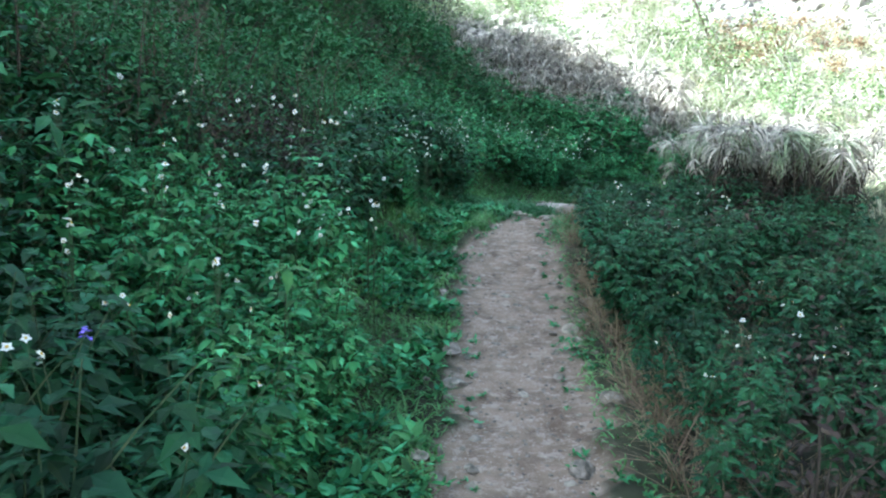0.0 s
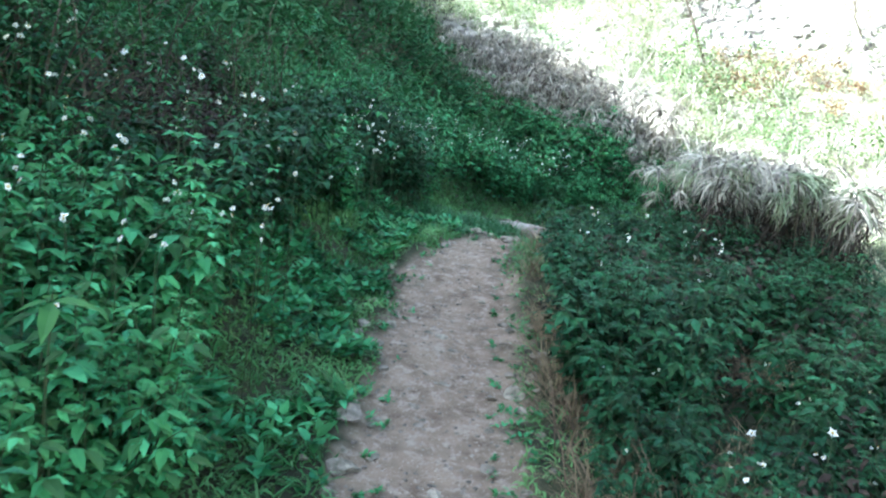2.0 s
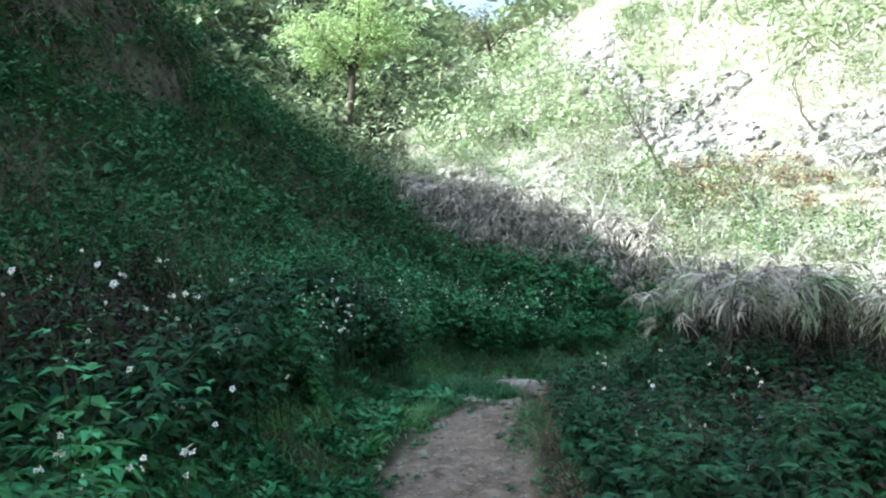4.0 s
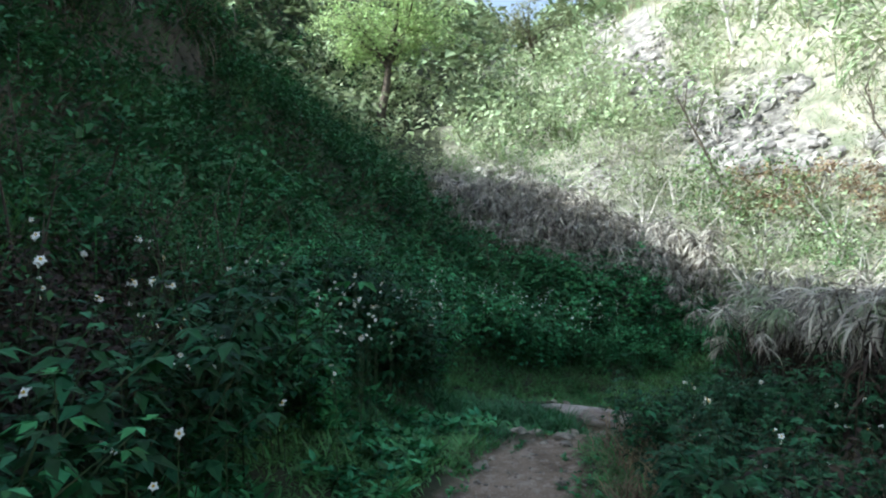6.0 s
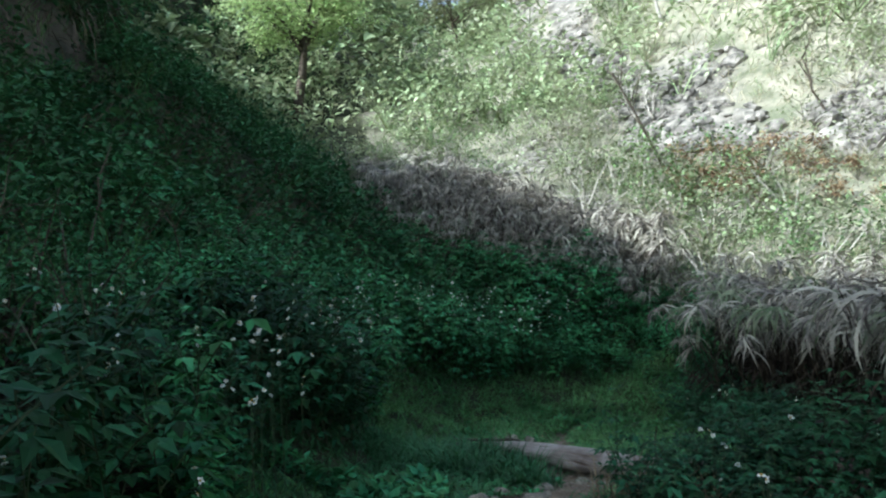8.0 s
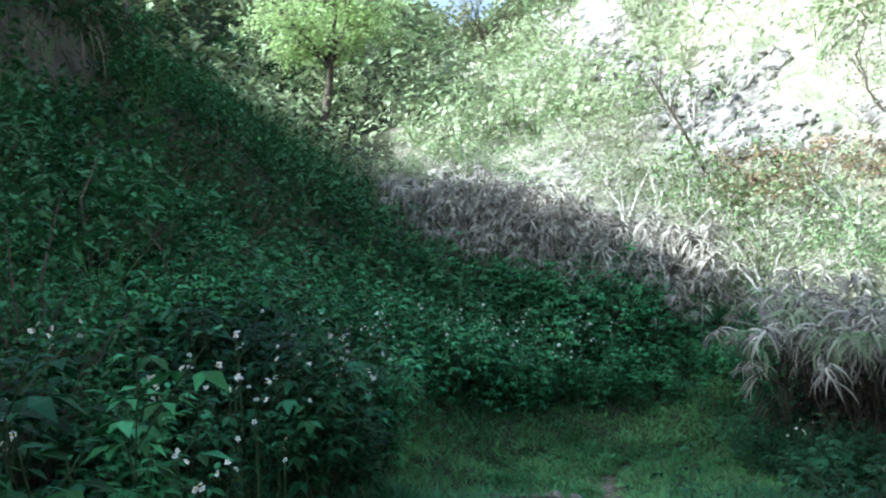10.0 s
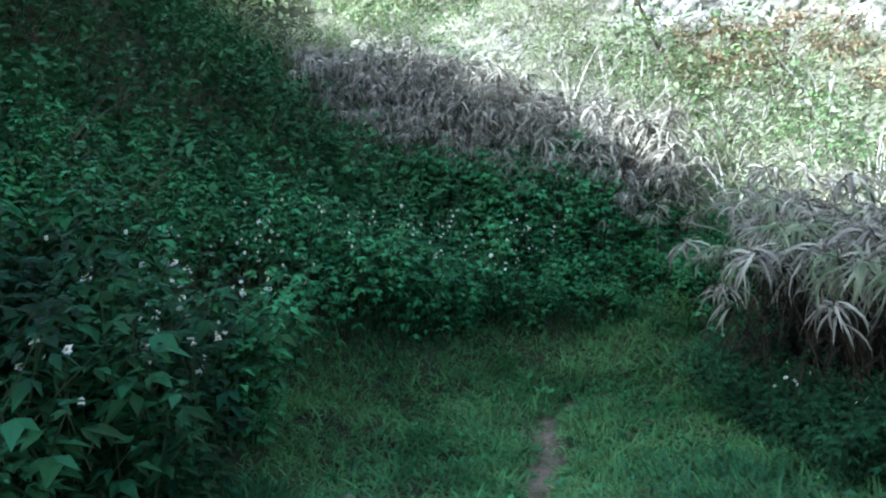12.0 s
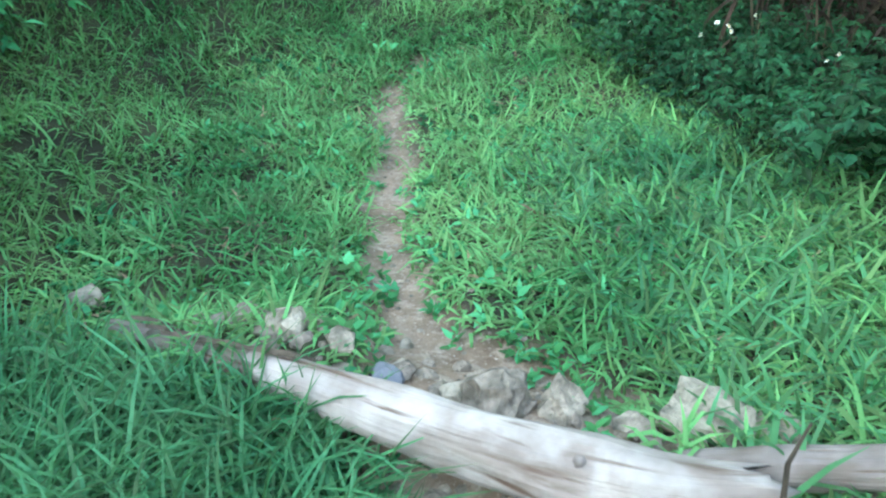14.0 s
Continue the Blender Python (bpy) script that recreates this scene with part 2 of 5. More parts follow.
def along(line, x, y):
    """Signed distance from a polyline (positive on its left) and the third value of its knots there."""
    x, y = np.asarray(x, float), np.asarray(y, float)
    best, side, value, lead = np.full(x.shape, 1e18), np.ones(x.shape), np.zeros(x.shape), np.zeros(x.shape)
    for (ax, ay, av), (bx, by, bv) in zip(line, line[1:]):
        dx, dy = bx - ax, by - ay
        s = np.clip(((x - ax) * dx + (y - ay) * dy) / (dx * dx + dy * dy), 0, 1)
        ex, ey = x - ax - s * dx, y - ay - s * dy
        d = ex * ex + ey * ey
        near = d < best
        cross = (dx * (y - ay) - dy * (x - ax)) / math.hypot(dx, dy)
        tie = np.abs(d - best) < 1e-9
        side = np.where((near & ~tie) | (tie & (np.abs(cross) > np.abs(lead))), np.where(cross >= 0, 1.0, -1.0), side)
        lead = np.where(near & ~tie, cross, np.where(tie & (np.abs(cross) > np.abs(lead)), cross, lead))
        best = np.where(near, d, best)
        value = np.where(near, av + s * (bv - av), value)
    return np.sqrt(best) * side, value


# trail: x, y, half width of the bare earth
TRAIL = [(0.3, -40, 0.42), (0.3, 0, 0.42), (0.29, 2.8, 0.37), (0.35, 3.9, 0.37), (0.37, 4.75, 0.40), (0.45, 6, 0.42), (0.5, 7, 0.41), (0.62, 7.8, 0.34), (0.96, 8.5, 0.20), (1.32, 9.1, 0.17),
         (1.48, 9.65, 0.36), (1.47, 10.05, 0.18), (1.53, 10.65, 0.13), (1.66, 11.2, 0.13), (1.83, 11.7, 0.12), (2.1, 12.6, 0.09), (2.4, 13.0, 0.05)]
# foot of the shaded bank and of the gully's near side: x, y, z
BANK = [(-0.8, -60, -3.0), (-0.8, -8, -0.55), (-0.75, 0, -0.25), (-0.6, 2.9, -0.16), (-0.4, 4.3, -0.12), (-0.38, 6, -0.04), (-0.28, 7.5, 0.14), (-0.1, 8.8, 0.10), (0.3, 10.2, -0.06), (0.72, 11.6, -0.36),
        (1.2, 12.7, -0.5), (1.9, 13.5, -0.5), (2.9, 14.1, -0.45), (3.9, 14.9, -0.1), (4.2, 16.2, 0.6), (3.5, 18.5, 1.5), (1.9, 22, 2.7), (0.3, 27, 4.1), (0.0, 34, 6.9), (5.0, 60, 17.0), (9.0, 95, 27.0), (20, 400, 60.0)]
# foot of the sunlit slope: x, y, z
SLOPE = [(60, -60, -5.0), (30, -12, -2.0), (16, 4, -0.6), (9.5, 10, 0.0), (6.0, 14.2, 0.3), (4.8, 16.4, 0.9), (3.9, 18.7, 1.6), (2.3, 22, 2.8), (0.7, 27, 4.2), (0.4, 34, 7.0), (5.4, 60, 17.1), (9.4, 95, 27.1), (20.5, 400, 60.0)]
TRAIL_Y = [-60, -8, 0, 4, 6.3, 7.5, 8.2, 8.7, 9.1, 9.5, 10, 10.7, 11.4, 12.65, 14, 20]
TRAIL_Z = [-3.0, -0.55, -0.25, -0.13, -0.03, 0.14, 0.14, 0.09, 0.03, -0.03, -0.07, -0.25, -0.42, -0.53, -0.5, -0.3]


def beside(line, x, y):
    """The third value of a polyline's knots, blended over all of the line by nearness."""
    total, weight = np.zeros(np.shape(x)), np.zeros(np.shape(x))
    for (ax, ay, av), (bx, by, bv) in zip(line, line[1:]):
        pieces = max(2, min(24, int(math.hypot(bx - ax, by - ay) / 0.7)))
        for k in range(pieces):
            s = (k + 0.5) / pieces
            w = math.hypot(bx - ax, by - ay) / pieces / ((x - ax - s * (bx - ax)) ** 2 + (y - ay - s * (by - ay)) ** 2 + 0.12) ** 2
            total, weight = total + w * (av + s * (bv - av)), weight + w
    return total / weight


def bareness(x, y):
    d, half = along(TRAIL, x, y)
    edge = 0.12 * value_noise(x, y, 0.24, 3) + 0.05 * value_noise(x, y, 0.07, 4)
    return np.clip((half + edge * np.minimum(1, half / 0.25) - np.abs(d)) / 0.09 + 0.5, 0, 1)


def height(x, y):
    x, y = np.asarray(x, float), np.asarray(y, float)
    inside, bank_z = along(BANK, x, y)[0], beside(BANK, x, y)
    beyond, slope_z = along(SLOPE, x, y)[0], beside(SLOPE, x, y)
    left = bank_z + np.interp(inside, [0, 0.6, 2.0, 7.2, 8.6, 12, 17, 24, 60, 400], [0, 0.30, 1.05, 4.2, 7.2, 9.6, 13.2, 15.5, 24, 50]) * (1 + np.interp(y, [6, 12, 15, 20, 26, 40], [0.16, 0.04, -0.12, -0.45, -0.62, -0.35]) * np.clip((inside - 5) / 6, 0, 1))
    left = left - 1.6 * np.interp(y, [13.5, 17, 31, 38], [0, 1, 1, 0]) * np.clip(inside / 2.5, 0, 1) * np.clip((10 - inside) / 5, 0, 1)
    far = slope_z + np.interp(-beyond, [0, 3, 5.5, 9.5, 14, 25, 60, 400], [0, 0.7, 1.7, 4.4, 8.2, 17.5, 42, 60])
    wl, ws = 1 / (np.abs(inside) + 0.4) ** 2, 1 / (np.abs(beyond) + 0.4) ** 2
    own = np.interp(y, TRAIL_Y, TRAIL_Z) - 0.13 * np.clip(x - 1.2, 0, 6)
    wt = 1 / (np.abs(along(TRAIL, x, y)[0]) + 0.3) ** 2
    floor = (bank_z * wl + slope_z * ws + own * wt) / (wl + ws + wt)
    z = np.where(inside > 0, left, np.where(-beyond > 0, far, floor))
    rough = np.clip(np.maximum(inside, -beyond) / 6, 0, 1)
    z = z + rough * (0.3 * value_noise(x, y, 3.1, 7) + 0.7 * value_noise(x, y, 9.0, 8) * np.clip(np.maximum(inside, -beyond) / 12, 0, 1))
    z = z + np.clip(np.hypot(x, y - 10) / 60 - 0.6, 0, 1) * 3.0 * value_noise(x, y, 23.0, 9)
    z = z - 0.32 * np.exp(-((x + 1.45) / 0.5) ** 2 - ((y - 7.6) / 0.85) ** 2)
    behind, beside_log = (x - 1.324) * 0.67 + (y - 9.64) * 0.74, (x - 1.324) * 0.74 - (y - 9.64) * 0.67
    z = z + 0.10 * np.exp(-((behind - 0.15) / 0.13) ** 2) * np.clip((1.0 - np.abs(beside_log)) / 0.3, 0, 1)
    trodden = bareness(x, y)
    z = z + (1 - trodden) * (0.03 * value_noise(x, y, 0.5, 5) + 0.02 * value_noise(x, y, 0.17, 6)) - trodden * (0.035 - 0.012 * value_noise(x, y, 0.3, 11))
    return z


def gz(x, y):
    return float(height(np.array([x]), np.array([y]))[0])


def steps(fine_from, fine_to, fine, far):
    """Grid lines: even in the middle, growing outwards."""
    inner = list(np.arange(fine_from, fine_to + 1e-6, fine))
    out, step, v = [], fine, 0.0
    while v < far:
        step *= 1.13
        v += step
        out.append(v)
    return np.array([fine_from - v for v in reversed(out)] + inner + [fine_to + v for v in out])


def in_outcrop(x, y):
    d = -along(SLOPE, x, y)[0]
    return (d > 4.8 + 1.2 * value_noise(x, y, 2.0, 61)) & (d < 7.9 + 1.5 * value_noise(x, y, 2.5, 62)) & (x > 6.0 + 0.9 * value_noise(x, y, 1.3, 64)) & (x < 14.5 + 1.5 * value_noise(x, y, 2, 60)) & (value_noise(x, y, 1.4, 59) > -0.6)


# ---- meshes from triangles ----
def tri_mesh(name, verts, tris, mats, slots=None, uv=None, smooth=False):
    me = bpy.data.meshes.new(name)
    verts, tris = np.asarray(verts, np.float32), np.asarray(tris, np.int32)
    me.vertices.add(len(verts))
    me.vertices.foreach_set("co", verts.ravel())
    me.loops.add(tris.size)
    me.loops.foreach_set("vertex_index", tris.ravel())
    me.polygons.add(len(tris))
    me.polygons.foreach_set("loop_start", np.arange(0, tris.size, 3, dtype=np.int32))
    if slots is not None:
        me.polygons.foreach_set("material_index", np.asarray(slots, np.int32))
    if uv is not None:
        layer = me.uv_layers.new(name="grain")
        layer.data.foreach_set("uv", np.asarray(uv, np.float32)[tris.ravel()].ravel())
    me.polygons.foreach_set("use_smooth", np.full(len(tris), smooth))
    for m in (mats if isinstance(mats, (list, tuple)) else [mats]):
        me.materials.append(m)
    me.update(calc_edges=True)
    me.validate()
    return me


def turn(az=0.0, tilt=0.0, roll=0.0):
    """Turns local x to the azimuth az, raised by tilt, rolled about itself (radians)."""
    ca, sa, ct, st, cr, sr = math.cos(az), math.sin(az), math.cos(tilt), math.sin(tilt), math.cos(roll), math.sin(roll)
    return np.array([[ca, -sa, 0], [sa, ca, 0], [0, 0, 1]]) @ np.array([[ct, 0, -st], [0, 1, 0], [st, 0, ct]]) @ np.array([[1, 0, 0], [0, cr, -sr], [0, sr, cr]])


class Soup:
    """Gathers triangles."""

    def __init__(self):
        self.v, self.f, self.n = [], [], 0

    def add(self, shape, r=None, at=(0, 0, 0), scale=1.0):
        v, f = shape
        v = np.asarray(v, float) * scale
        self.v.append((v if r is None else v @ r.T) + np.asarray(at))
        self.f.append(np.asarray(f) + self.n)
        self.n += len(v)
        return self

    def shape(self):
        if not self.v:
            return np.zeros((0, 3)), np.zeros((0, 3), int)
        return np.concatenate(self.v), np.concatenate(self.f)

    def mesh(self, name, mat, smooth=False):
        return tri_mesh(name, *self.shape(), mat, smooth=smooth)


def scatter(shapes, which, places, yaws, scales, leans=None):
    """Many copies of a few shapes as one set of triangles."""
    vs, fs, n = [], [], 0
    for k, (v, f) in enumerate(shapes):
        pick = np.nonzero(which == k)[0]
        if not len(pick) or not len(v):
            continue
        c, s = np.cos(yaws[pick])[:, None], np.sin(yaws[pick])[:, None]
        sc = scales[pick][:, None]
        x, y, z = v[:, 0] * sc, v[:, 1] * sc, v[:, 2] * sc
        if leans is not None:
            x = x + leans[pick, 0][:, None] * z
            y = y + leans[pick, 1][:, None] * z
        px = x * c - y * s + places[pick, 0][:, None]
        py = x * s + y * c + places[pick, 1][:, None]
        pz = z + places[pick, 2][:, None]
        vs.append(np.stack([px, py, pz], -1).reshape(-1, 3))
        fs.append((f[None] + (np.arange(len(pick)) * len(v))[:, None, None]).reshape(-1, 3) + n)
        n += len(pick) * len(v)
    return np.concatenate(vs), np.concatenate(fs)


def tube(points, radii, sides=5, caps=True):
    """A tapered tube through points."""
    p, radii = np.asarray(points, float), np.asarray(radii, float)
    ahead = np.gradient(p, axis=0)
    ahead /= np.linalg.norm(ahead, axis=1)[:, None] + 1e-9
    ref = np.array([0, 0, 1.0]) if abs(ahead[0][2]) < 0.9 else np.array([1.0, 0, 0])
    v = []
    for q, a, r in zip(p, ahead, radii):
        u = np.cross(ref, a)
        u /= np.linalg.norm(u) + 1e-9
        w = np.cross(a, u)
        for k in range(sides):
            t = 2 * math.pi * k / sides
            v.append(q + r * (math.cos(t) * u + math.sin(t) * w))
    f = []
    for i in range(len(p) - 1):
        for k in range(sides):
            a, b = i * sides + k, i * sides + (k + 1) % sides
            f += [(a, b, b + sides), (a, b + sides, a + sides)]
    if caps:
        for base, flip in ((0, True), ((len(p) - 1) * sides, False)):
            for k in range(1, sides - 1):
                f.append((base, base + k + 1, base + k) if flip else (base, base + k, base + k + 1))
    return np.array(v), np.array(f)


def leaf(length, width, fold=0.25, droop=0.25, toothed=False):
    """A pointed leaf along x, folded at its midrib and drooping to its tip."""
    rows = [0.0, 0.28, 0.64, 1.0] if toothed else [0.0, 0.42, 1.0]
    wide = [0.0, 1.0, 0.78, 0.0] if toothed else [0.0, 1.0, 0.0]
    v, f = [(0, 0, 0)], []
    for r, w in zip(rows[1:-1], wide[1:-1]):
        z = -droop * length * r * r
        half = width / 2 * w
        v += [(r * length, half, z + fold * half), (r * length, 0, z), (r * length, -half, z + fold * half)]
    v.append((length, 0, -droop * length))
    n = len(rows) - 2
    f += [(0, 2, 1), (0, 3, 2)]
    for k in range(n - 1):
        a = 1 + 3 * k
        f += [(a, a + 1, a + 4), (a, a + 4, a + 3), (a + 1, a + 2, a + 5), (a + 1, a + 5, a + 4)]
    a, tip = 1 + 3 * (n - 1), len(v) - 1
    f += [(a, a + 1, tip), (a + 1, a + 2, tip)]
    return np.array(v, float), np.array(f)


def ribbon(length, width, rise, droop, segments=5):
    """A long narrow leaf along x that rises and then hangs."""
    v, f, x, z = [], [], 0.0, 0.0
    for k in range(segments + 1):
        s = k / segments
        half = width / 2 * (0.55 + 1.2 * s if s < 0.3 else 1.0 - 0.95 * max(0, (s - 0.45) / 0.55) ** 1.5)
        v += [(x, half, z), (x, -half, z + 0.3 * half)]
        a = rise - droop * (s + 0.5 / segments)
        x += length / segments * math.cos(a)
        z += length / segments * math.sin(a)
        if k < segments:
            f += [(2 * k, 2 * k + 1, 2 * k + 3), (2 * k, 2 * k + 3, 2 * k + 2)]
    return np.array(v, float), np.array(f)


def part(name, me, parent, label=""):
    ob = new(name, me)
    ob.parent = parent
    return tagged(ob, label=label)


# ---- ground ----
xs, ys = steps(-1.6, 3.6, 0.05, 2600), steps(-0.6, 13.6, 0.06, 2600)
gx, gy = np.meshgrid(xs, ys)
gh = height(gx, gy)
cols = len(xs)
i0 = (np.arange(len(ys) - 1)[:, None] * cols + np.arange(cols - 1)[None]).ravel()
ground_tris = np.concatenate([np.stack([i0, i0 + 1, i0 + cols + 1], 1), np.stack([i0, i0 + cols + 1, i0 + cols], 1)])
ground_mesh = tri_mesh("ground", np.stack([gx, gy, gh], -1).reshape(-1, 3), ground_tris, EARTH, smooth=True)
ground_mesh.attributes.new("bare", "FLOAT", "POINT").data.foreach_set("value", bareness(gx, gy).astype(np.float32).ravel())
dry_slope = np.clip((-along(SLOPE, gx, gy)[0] * 1.0 + 1.5) / 3, 0, 1) * (along(BANK, gx, gy)[0] < 0)
stony_ground = in_outcrop(gx, gy) | ((dry_slope > 0.3) & (value_noise(gx, gy, 1.5, 63) > 0.45) & (-along(SLOPE, gx, gy)[0] < 3))
ground_mesh.attributes.new("stony", "FLOAT", "POINT").data.foreach_set("value", stony_ground.astype(np.float32).ravel())
ground_mesh.attributes.new("dry_slope", "FLOAT", "POINT").data.foreach_set("value", dry_slope.astype(np.float32).ravel())
tagged(new("ground", ground_mesh), "trodden earth trail between overgrown banks and hillsides", "ground", kind="structure")


# ---- shapes of plants ----
rng = np.random.default_rng(5)


def u(a, b):
    return float(rng.uniform(a, b))


def herb_shape(tall, broad=False, fine=True):
    """Stem and foliage of a wild herb: opposite leaves in threes, held flat in tiers (broad: single large toothed leaves)."""
    stem, leaves = Soup(), Soup()
    lean, side = u(-0.15, 0.15), u(-0.15, 0.15)

    def shoot(base, direction, length, nodes, size, low):
        tip = base + direction * length
        mid = base + direction * length * 0.5 + np.array([0, 0, 0.04 * length])
        stem.add(tube([base, mid, tip], [0.0032, 0.0026, 0.0014], 3, False))
        spin = u(0, 6.28)
        for k in range(nodes):
            s = low + (1 - low) * k / (nodes - 1)
            q = base + direction * length * s
            for flip in (0, math.pi):
                az, tilt = spin + flip + u(-0.3, 0.3), u(-0.30, 0.22) + (0.35 if k == nodes - 1 else 0)
                grow = size * u(0.75, 1.2) * (0.62 if k == nodes - 1 else 1.0)
                if broad:
                    leaves.add(leaf(0.115 * grow, 0.076 * grow, 0.2, 0.4, True), turn(az, tilt, u(-0.3, 0.3)), q)
                    continue
                r = turn(az, tilt, u(-0.3, 0.3))
                hinge = q + r @ np.array([0.03 * grow, 0, 0])
                leaves.add(leaf(0.082 * grow, 0.041 * grow, 0.22, 0.32, fine), r, hinge)
                for a in (0.95, -0.95):
                    leaves.add(leaf(0.058 * grow, 0.029 * grow, 0.22, 0.28), turn(az + a + u(-0.15, 0.15), tilt - 0.1, u(-0.3, 0.3)), hinge)
            spin += math.pi / 2 + u(-0.3, 0.3)

    up = np.array([lean, side, 1.0])
    up /= np.linalg.norm(up)
    shoot(np.zeros(3), up, tall, 7, 1.0, 0.22)
    for k in range(3):
        a = u(0, 6.28)
        out = np.array([math.cos(a) * 0.75, math.sin(a) * 0.75, u(0.6, 1.0)])
        shoot(up * tall * u(0.25, 0.65), out / np.linalg.norm(out), tall * u(0.28, 0.45), 3, 0.95, 0.45)
    return stem.shape(), leaves.shape()


def bush_shape(radius, tall, count, size, stems=5):
    """Loose bush: bent stems and leaves gathered in uneven clumps."""
    wood, leaves = Soup(), Soup()
    clumps = []
    for k in range(stems * 3):
        a, r = u(0, 6.28), radius * math.sqrt(u(0.02, 1))
        z = tall * (1 - 0.6 * (r / radius) ** 2) * u(0.45, 1.0)
        clumps.append(np.array([r * math.cos(a), r * math.sin(a), z]))
    for c in clumps[:: 2]:
        mid = c * np.array([0.45, 0.45, 0.6]) + rng.normal(0, 0.05 * radius, 3)
        wood.add(tube([(0, 0, -0.05), mid, c], [0.012 * radius + 0.006, 0.008 * radius + 0.004, 0.003], 3, False))
    for k in range(count):
        c = clumps[k % len(clumps)]
        q = c + rng.normal(0, 1, 3) * np.array([0.2, 0.2, 0.16]) * radius
        q[2] = max(q[2], 0.02)
        grow = size * u(0.6, 1.3)
        leaves.add(leaf(grow, grow * 0.48, 0.2, 0.25), turn(u(0, 6.28), u(-0.7, 0.6), u(-0.6, 0.6)), q)
    return wood.shape(), leaves.shape()


def tuft_shape(blades, tall, width, spread, droop):
    """A tuft of grass blades."""
    s = Soup()
    for k in range(blades):
        az = u(0, 6.28)
        s.add(ribbon(tall * u(0.55, 1.15), width * u(0.7, 1.2), u(0.8, 1.5), droop * u(0.5, 1.6), 3), turn(az), (spread * u(-1, 1), spread * u(-1, 1), -0.01))
    return s.shape()


def cane_shape(tall, pale_from=0.80):
    """A cane with a crown of broad hanging strap leaves and dead leaves down its stem."""
    stem, leaves, dead = Soup(), Soup(), Soup()
    a = u(0, 6.28)
    arch = np.array([math.cos(a), math.sin(a), 0]) * tall * u(0.1, 0.3)
    pts = [np.array([0, 0, -0.04]), np.array([0, 0, tall * 0.4]) + arch * 0.15, np.array([0, 0, tall * 0.8]) + arch * 0.5, np.array([0, 0, tall]) + arch]
    stem.add(tube(pts, [0.007, 0.006, 0.005, 0.004], 4, False))
    for k in range(int(u(15, 22))):
        leaves.add(ribbon(u(0.24, 0.42), u(0.015, 0.028), u(-0.1, 0.8), u(1.4, 2.5)), turn(u(0, 6.28), 0, u(-0.5, 0.5)), pts[3] - np.array([0, 0, u(0, 0.07)]))
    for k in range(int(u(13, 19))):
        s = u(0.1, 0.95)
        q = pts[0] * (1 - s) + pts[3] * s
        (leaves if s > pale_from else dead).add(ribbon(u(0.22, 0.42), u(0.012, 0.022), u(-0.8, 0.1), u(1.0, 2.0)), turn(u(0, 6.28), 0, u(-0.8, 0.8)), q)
    return stem.shape(), leaves.shape(), dead.shape()


def boulder_shape(seed, detail=2, rough=0.35, flat=0.7):
    """An angular stone: a ball cut by planes and roughened."""
    bm = bmesh.new()
    bmesh.ops.create_icosphere(bm, subdivisions=detail, radius=1.0)
    local = np.random.default_rng(seed)
    planes = [(Vector(local.normal(0, 1, 3)).normalized(), local.uniform(0.55, 0.9)) for _ in range(9)]
    v = []
    for vert in bm.verts:
        p = vert.co.copy()
        for normal, limit in planes:
            over = p.dot(normal) - limit
            if over > 0:
                p -= normal * over
        p *= 1 + rough * 0.35 * noise.noise(p * 2.3 + Vector((seed, 0, 0))) + rough * 0.15 * noise.noise(p * 6 + Vector((0, seed, 0)))
        v.append((p.x, p.y, p.z * flat))
    f = [[w.index for w in face.verts] for face in bm.faces]
    bm.free()
    return np.array(v), np.array(f)


def thing_at(proto, x, y, yaw, scale=1.0, sink=0.0):
    return copy_thing(proto, pose(x, y, gz(x, y) - sink, 0, 0, math.degrees(yaw)) @ Matrix.Scale(scale, 4))


def plant_proto(name, pieces, label, category, group):
    """The first of a kind: its stem is the thing, the rest its parts. Stands at the first of its places."""
    (first_name, shape, mat), rest = pieces[0], pieces[1:]
    root = new(name, tri_mesh(name + "_" + first_name, *shape, mat))
    for piece_name, s, m in rest:
        part(piece_name, tri_mesh(piece_name, *s, m), root)
    return tagged(root, label, category, group)


def spread(protos, spots, rotate=True, scales=(0.8, 1.2)):
    """Puts the first of each kind on a spot and copies the rest round them. spots: (x, y) pairs."""
    for k, (x, y) in enumerate(spots):
        p, sc, a = protos[k % len(protos)], u(*scales), u(0, 6.28) if rotate else 0
        m = pose(x, y, gz(x, y) - 0.01, 0, 0, math.degrees(a))
        if k < len(protos):
            p.matrix_basis = m
            p.scale = (sc, sc, sc)
        else:
            c = copy_thing(p, m)
            c.scale = (sc, sc, sc)


def sample(count, x0, x1, y0, y1, keep):
    """Random spots in a rectangle where keep(x, y) holds."""
    out = np.zeros((0, 2))
    while len(out) < count:
        q = np.stack([rng.uniform(x0, x1, count * 3), rng.uniform(y0, y1, count * 3)], -1)
        out = np.concatenate([out, q[keep(q[:, 0], q[:, 1])]])
    return out[:count]


def stuff(name, shapes, spots, mat, label, category, scales=(0.7, 1.3), lean=0.15, sink=0.01):
    n = len(spots)
    z = height(spots[:, 0], spots[:, 1]) - sink
    v, f = scatter(shapes, rng.integers(0, len(shapes), n), np.column_stack([spots, z]), rng.uniform(0, 6.28, n), rng.uniform(*scales, n), rng.normal(0, lean, (n, 2)))
    return tagged(new(name, tri_mesh(name, v, f, mat)), label, category, kind="stuff")


def bank_d(x, y):
    return along(BANK, x, y)[0]


def slope_d(x, y):
    return -along(SLOPE, x, y)[0]


def trail_d(x, y):
    d, half = along(TRAIL, x, y)
    return np.abs(d) - half


